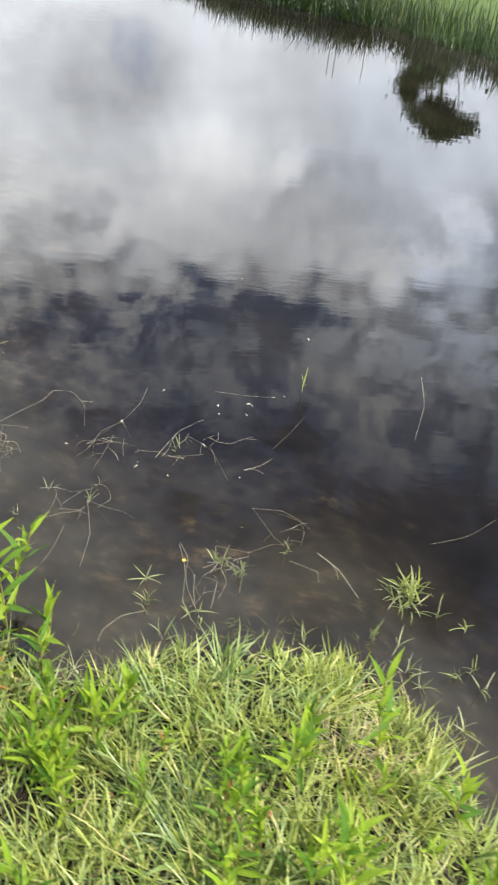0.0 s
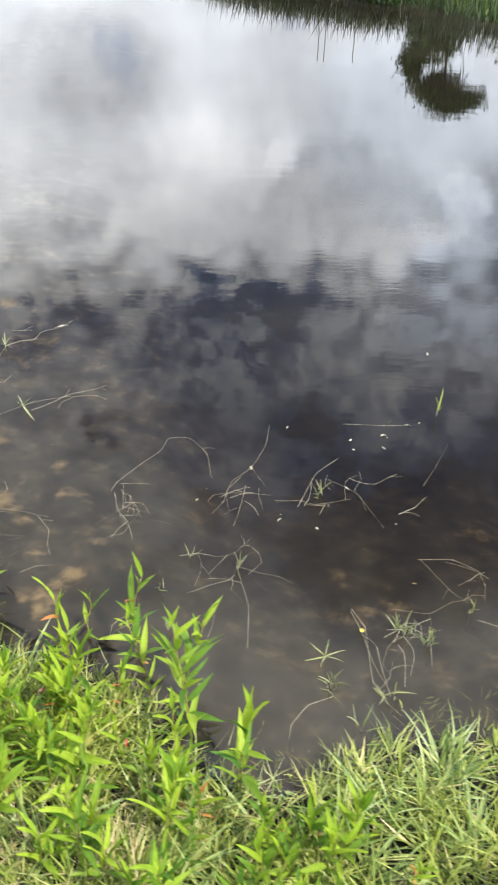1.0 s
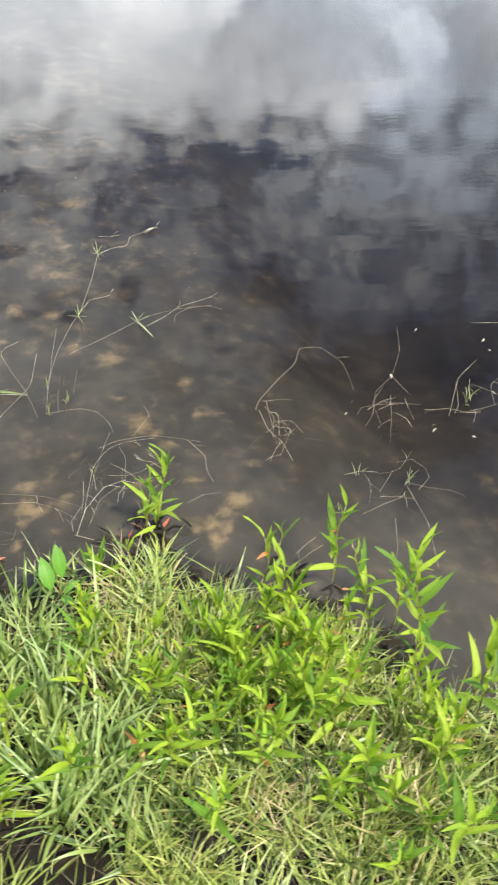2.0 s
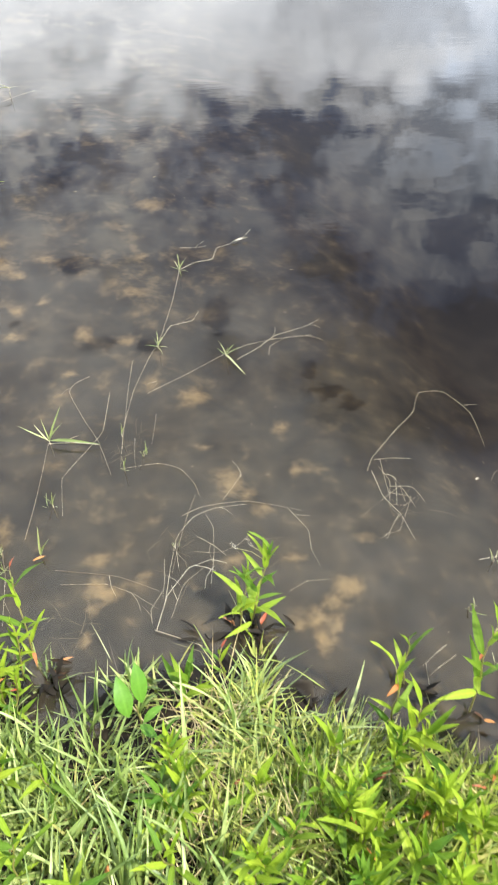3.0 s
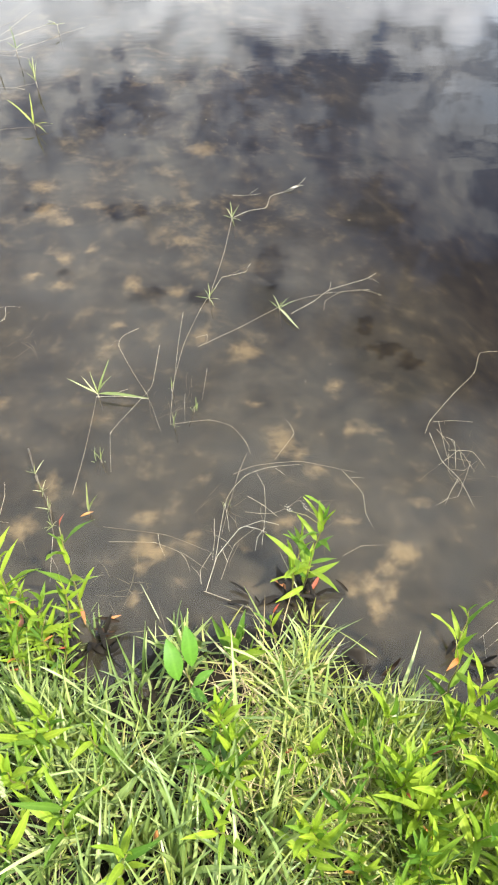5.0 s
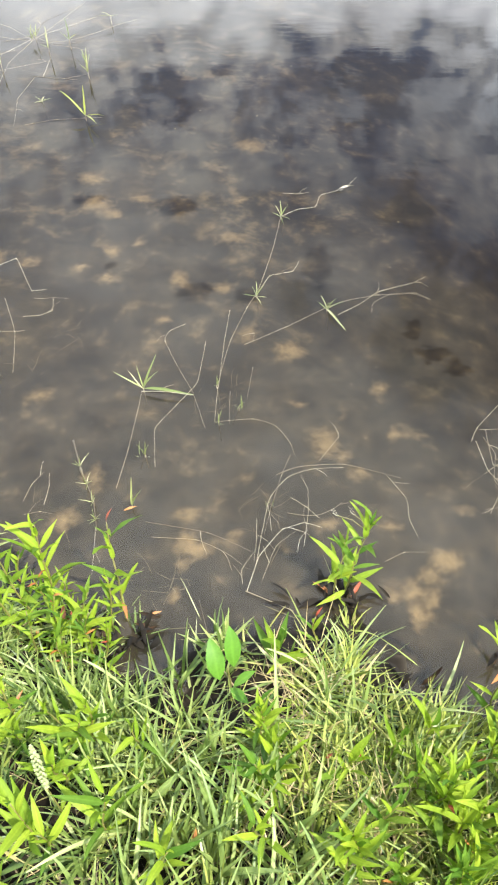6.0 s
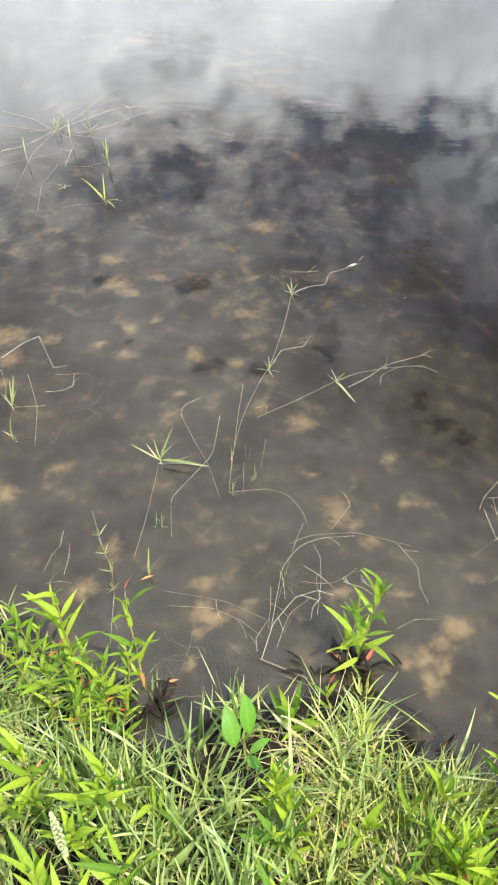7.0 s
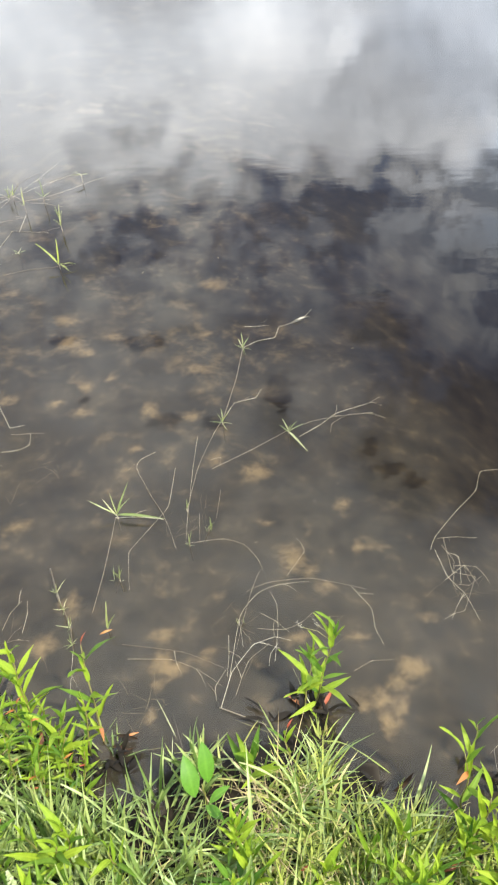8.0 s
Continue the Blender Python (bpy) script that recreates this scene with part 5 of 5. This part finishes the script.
tree = thing("tree", "dark spreading tree with a bare forked trunk behind the reeds", "tree", grounded(6.66, 23.6, 0.0, 0.975))
trunk = part("trunk", tube("trunk", smooth_line([(0, 0, -0.1), (0.1, 0, 1.5), (-0.05, 0, 3.2), (0.1, 0, 4.8)]), 0.075, BARK, 8, 0.35), tree)
for dx, top in ((-0.7, 4.5), (0.65, 4.8), (-0.35, 5.0)):
    part("limb", tube("limb", smooth_line([(-0.03, 0, 2.9), (dx * 0.35, 0.1, 3.4), (dx * 0.8, 0.15, 4.0), (dx, 0.2, top)]), 0.024, BARK, 6, 0.35), trunk)
part("crown", leaf_cloud("crown", (0.15, 0, 4.95), (1.05, 0.8, 0.62), 6500, 0.13, DARKLEAF, 4), tree)
part("crown", leaf_cloud("crown", (-0.80, 0.1, 4.1), (0.5, 0.5, 0.75), 2600, 0.12, DARKLEAF, 5), tree)
part("crown", leaf_cloud("crown", (-0.75, 0.1, 3.2), (0.45, 0.5, 0.4), 1100, 0.12, DARKLEAF, 6), tree)
for k, (x, y, w, h) in enumerate(((4.5, 19.0, 0.75, 2.2), (5.05, 19.1, 0.75, 3.0), (5.4, 19.4, 0.7, 3.1), (5.8, 18.9, 0.8, 2.2), (6.3, 18.8, 0.8, 2.1), (6.9, 18.4, 0.9, 2.7), (7.7, 18.2, 1.0, 3.4), (4.0, 19.4, 0.6, 2.1), (3.4, 17.0, 0.9, 1.1), (3.9, 17.6, 0.8, 1.5))):
    bush = thing("bush", "dark rounded bush behind the far reeds", "bush", grounded(x, y), "bushes behind the reeds")
    part("stem", tube("stem", smooth_line([(0, 0, -0.1), (0.1, 0, h * 0.3), (0, 0.05, h * 0.6)]), 0.05, BARK, 6, 0.4), bush)
    part("crown", leaf_cloud("crown", (0, 0, h * 0.46), (w, w * 0.8, h * 0.5), 3600, 0.17, DARKLEAF, 60 + k), bush)


# dead leaves on the wet edge, blackened to stand in for the weeds' dark reflections too
DEAD = leafy("dead_leaf", [(0.0, (0.007, 0.006, 0.0045)), (0.9, (0.014, 0.011, 0.007)), (1.0, (0.05, 0.025, 0.012))], 0.1, 0.7, "object", None, 0.15)
DEAD_LEAVES = [leaf_mesh("dead_leaf", DEAD, w, f, a, v) for w, f, a, v in ((0.12, 0.5, 0.15, 1.5), (0.15, -0.3, 0.3, -1.2), (0.09, 0.8, -0.05, 0.8))]
r = random.Random(77)
for x, y, count in ((-0.35, 1.07, 6), (-0.33, 1.05, 4), (0.01, 1.14, 8), (-0.03, 1.12, 5), (0.05, 1.13, 8), (0.08, 1.16, 4), (0.60, 0.66, 5), (0.44, 0.93, 4), (0.36, 0.97, 3), (0.04, 1.18, 3), (0.31, 1.02, 4), (0.57, 0.78, 5), (-0.60, 1.06, 4), (-0.42, 1.05, 6), (-0.38, 1.02, 6), (-0.47, 1.08, 5), (-0.53, 1.08, 5), (-0.36, 0.94, 4), (0.16, 0.98, 4), (0.52, 0.74, 5)):
    for _ in range(count):
        px, py = x + r.gauss(0, 0.022), y + r.gauss(0, 0.018)
        ob = new("dead_leaf", r.choice(DEAD_LEAVES))
        ob.matrix_basis = placed((px, py, max(float(ground_z(px, py)), 0.0) + 0.007), r.uniform(0, 360), r.uniform(0, 30), r.uniform(-45, 45), r.uniform(0.022, 0.052))
        tagged(ob, "dead leaf at the water's edge, blackened to double as a weed's dark reflection", "leaf", "dead leaves")

# turned leaves caught at the foot of the weeds
for x, y, turn, size in ((0.052, 1.148, 60, 0.045), (0.012, 1.150, 140, 0.045), (-0.50, 1.06, 80, 0.04), (-0.345, 1.09, 20, 0.03), (-0.43, 1.33, 25, 0.03), (-0.55, 1.03, 110, 0.03)):
    ob = new("turned_leaf", RED_LEAVES[0])
    ob.matrix_basis = placed((x, y, max(float(ground_z(x, y)), 0.0) + 0.006), turn, 6, 10, size)
    tagged(ob, "orange-red turned leaf lying by the waterside weeds", "leaf", "turned leaves")

# slender poles far beyond the reeds
for x, y in ((7.04, 59.2), (7.46, 59.2), (9.33, 58.9)):
    post = new("utility_pole", tube("utility_pole", [(0, 0, -0.3), (0.02, 0, 6.0), (0, 0, 12.4)], 0.05, WEATHERED, 8, 0.6))
    post.matrix_basis = pose(x, y, float(ground_z(x, y)))
    tagged(post, "tall thin grey utility pole far behind the reeds", "pole", "utility poles")

# fine pale rootlets adrift in the shallows
hubs = np.array([(-0.33, 1.17), (-0.13, 1.33), (0.05, 1.30), (-0.62, 1.30), (-0.72, 1.72), (0.37, 1.44), (0.70, 1.45), (0.95, 1.5), (1.1, 1.03), (-0.25, 1.66), (-0.66, 1.86), (0.66, 1.2)])
own = rng.integers(0, len(hubs), 150)
xy = hubs[own] + rng.normal(0, 0.03, (150, 2))
turn = rng.uniform(0, 6.283, 150)
verts, faces = strips(np.column_stack([xy, np.full(150, -0.0025)]), np.stack([np.cos(turn), np.sin(turn), 0 * turn], 1), np.stack([-np.sin(turn), np.cos(turn), 0 * turn], 1),
                      rng.uniform(0.02, 0.08, 150), rng.uniform(0.0005, 0.0010, 150), np.zeros(150), 7)
verts[:, :2] += 0.006 * np.column_stack([rough(verts[:, 0], verts[:, 1], 45.0, 61), rough(verts[:, 0], verts[:, 1], 45.0, 62)])
tagged(new("rootlets", mesh_of("rootlets", verts, faces, RUNNER)), "hair-fine pale rootlets adrift in the shallow water", "roots", kind="stuff")

# specks of chaff afloat
xy = scatter(rng, 500, (-1.3, 2.0), (0.9, 3.6), lambda x, y: np.clip(-inland(x, y) / 0.1, 0, 1) * np.clip(0.1 + 0.6 * rough(x, y, 5.0, 91), 0, 1))
n = len(xy)
turn = rng.uniform(0, 6.283, n)
verts, faces = strips(np.column_stack([xy, np.full(n, 0.0015)]), np.stack([np.cos(turn), np.sin(turn), 0 * turn], 1), np.stack([-np.sin(turn), np.cos(turn), 0 * turn], 1),
                      rng.uniform(0.003, 0.012, n), rng.uniform(0.001, 0.0024, n), np.zeros(n), 3)
tagged(new("floating_chaff", mesh_of("floating_chaff", verts, faces, STRAW)), "tiny pale bits of chaff afloat on the pond", "debris", kind="stuff")

# small turned leaves caught in the grass
FALLEN = [leaf_mesh("fallen_leaf", REDLEAF, w, f, 0.2, v, 0.9) for w, f, v in ((0.16, 0.4, 1.0), (0.2, -0.2, -0.8))]
for x, y in ((0.06, 0.82), (-0.58, 0.80), (-0.5, 0.62), (0.0, 0.80), (0.34, 0.76), (-0.37, 0.70), (0.22, 0.56), (0.56, 0.56), (0.46, 0.93), (0.84, 0.50), (0.76, 0.30), (1.2, 0.22), (0.88, 0.28), (-0.2, 0.66), (0.1, 0.62), (0.45, 0.68)):
    ob = new("fallen_leaf", r.choice(FALLEN))
    ob.matrix_basis = placed((x, y, float(ground_z(x, y)) + 0.045), r.uniform(0, 360), r.uniform(5, 40), r.uniform(-40, 40), r.uniform(0.015, 0.026))
    tagged(ob, "small orange-red leaf caught in the grass", "leaf", "turned leaves")
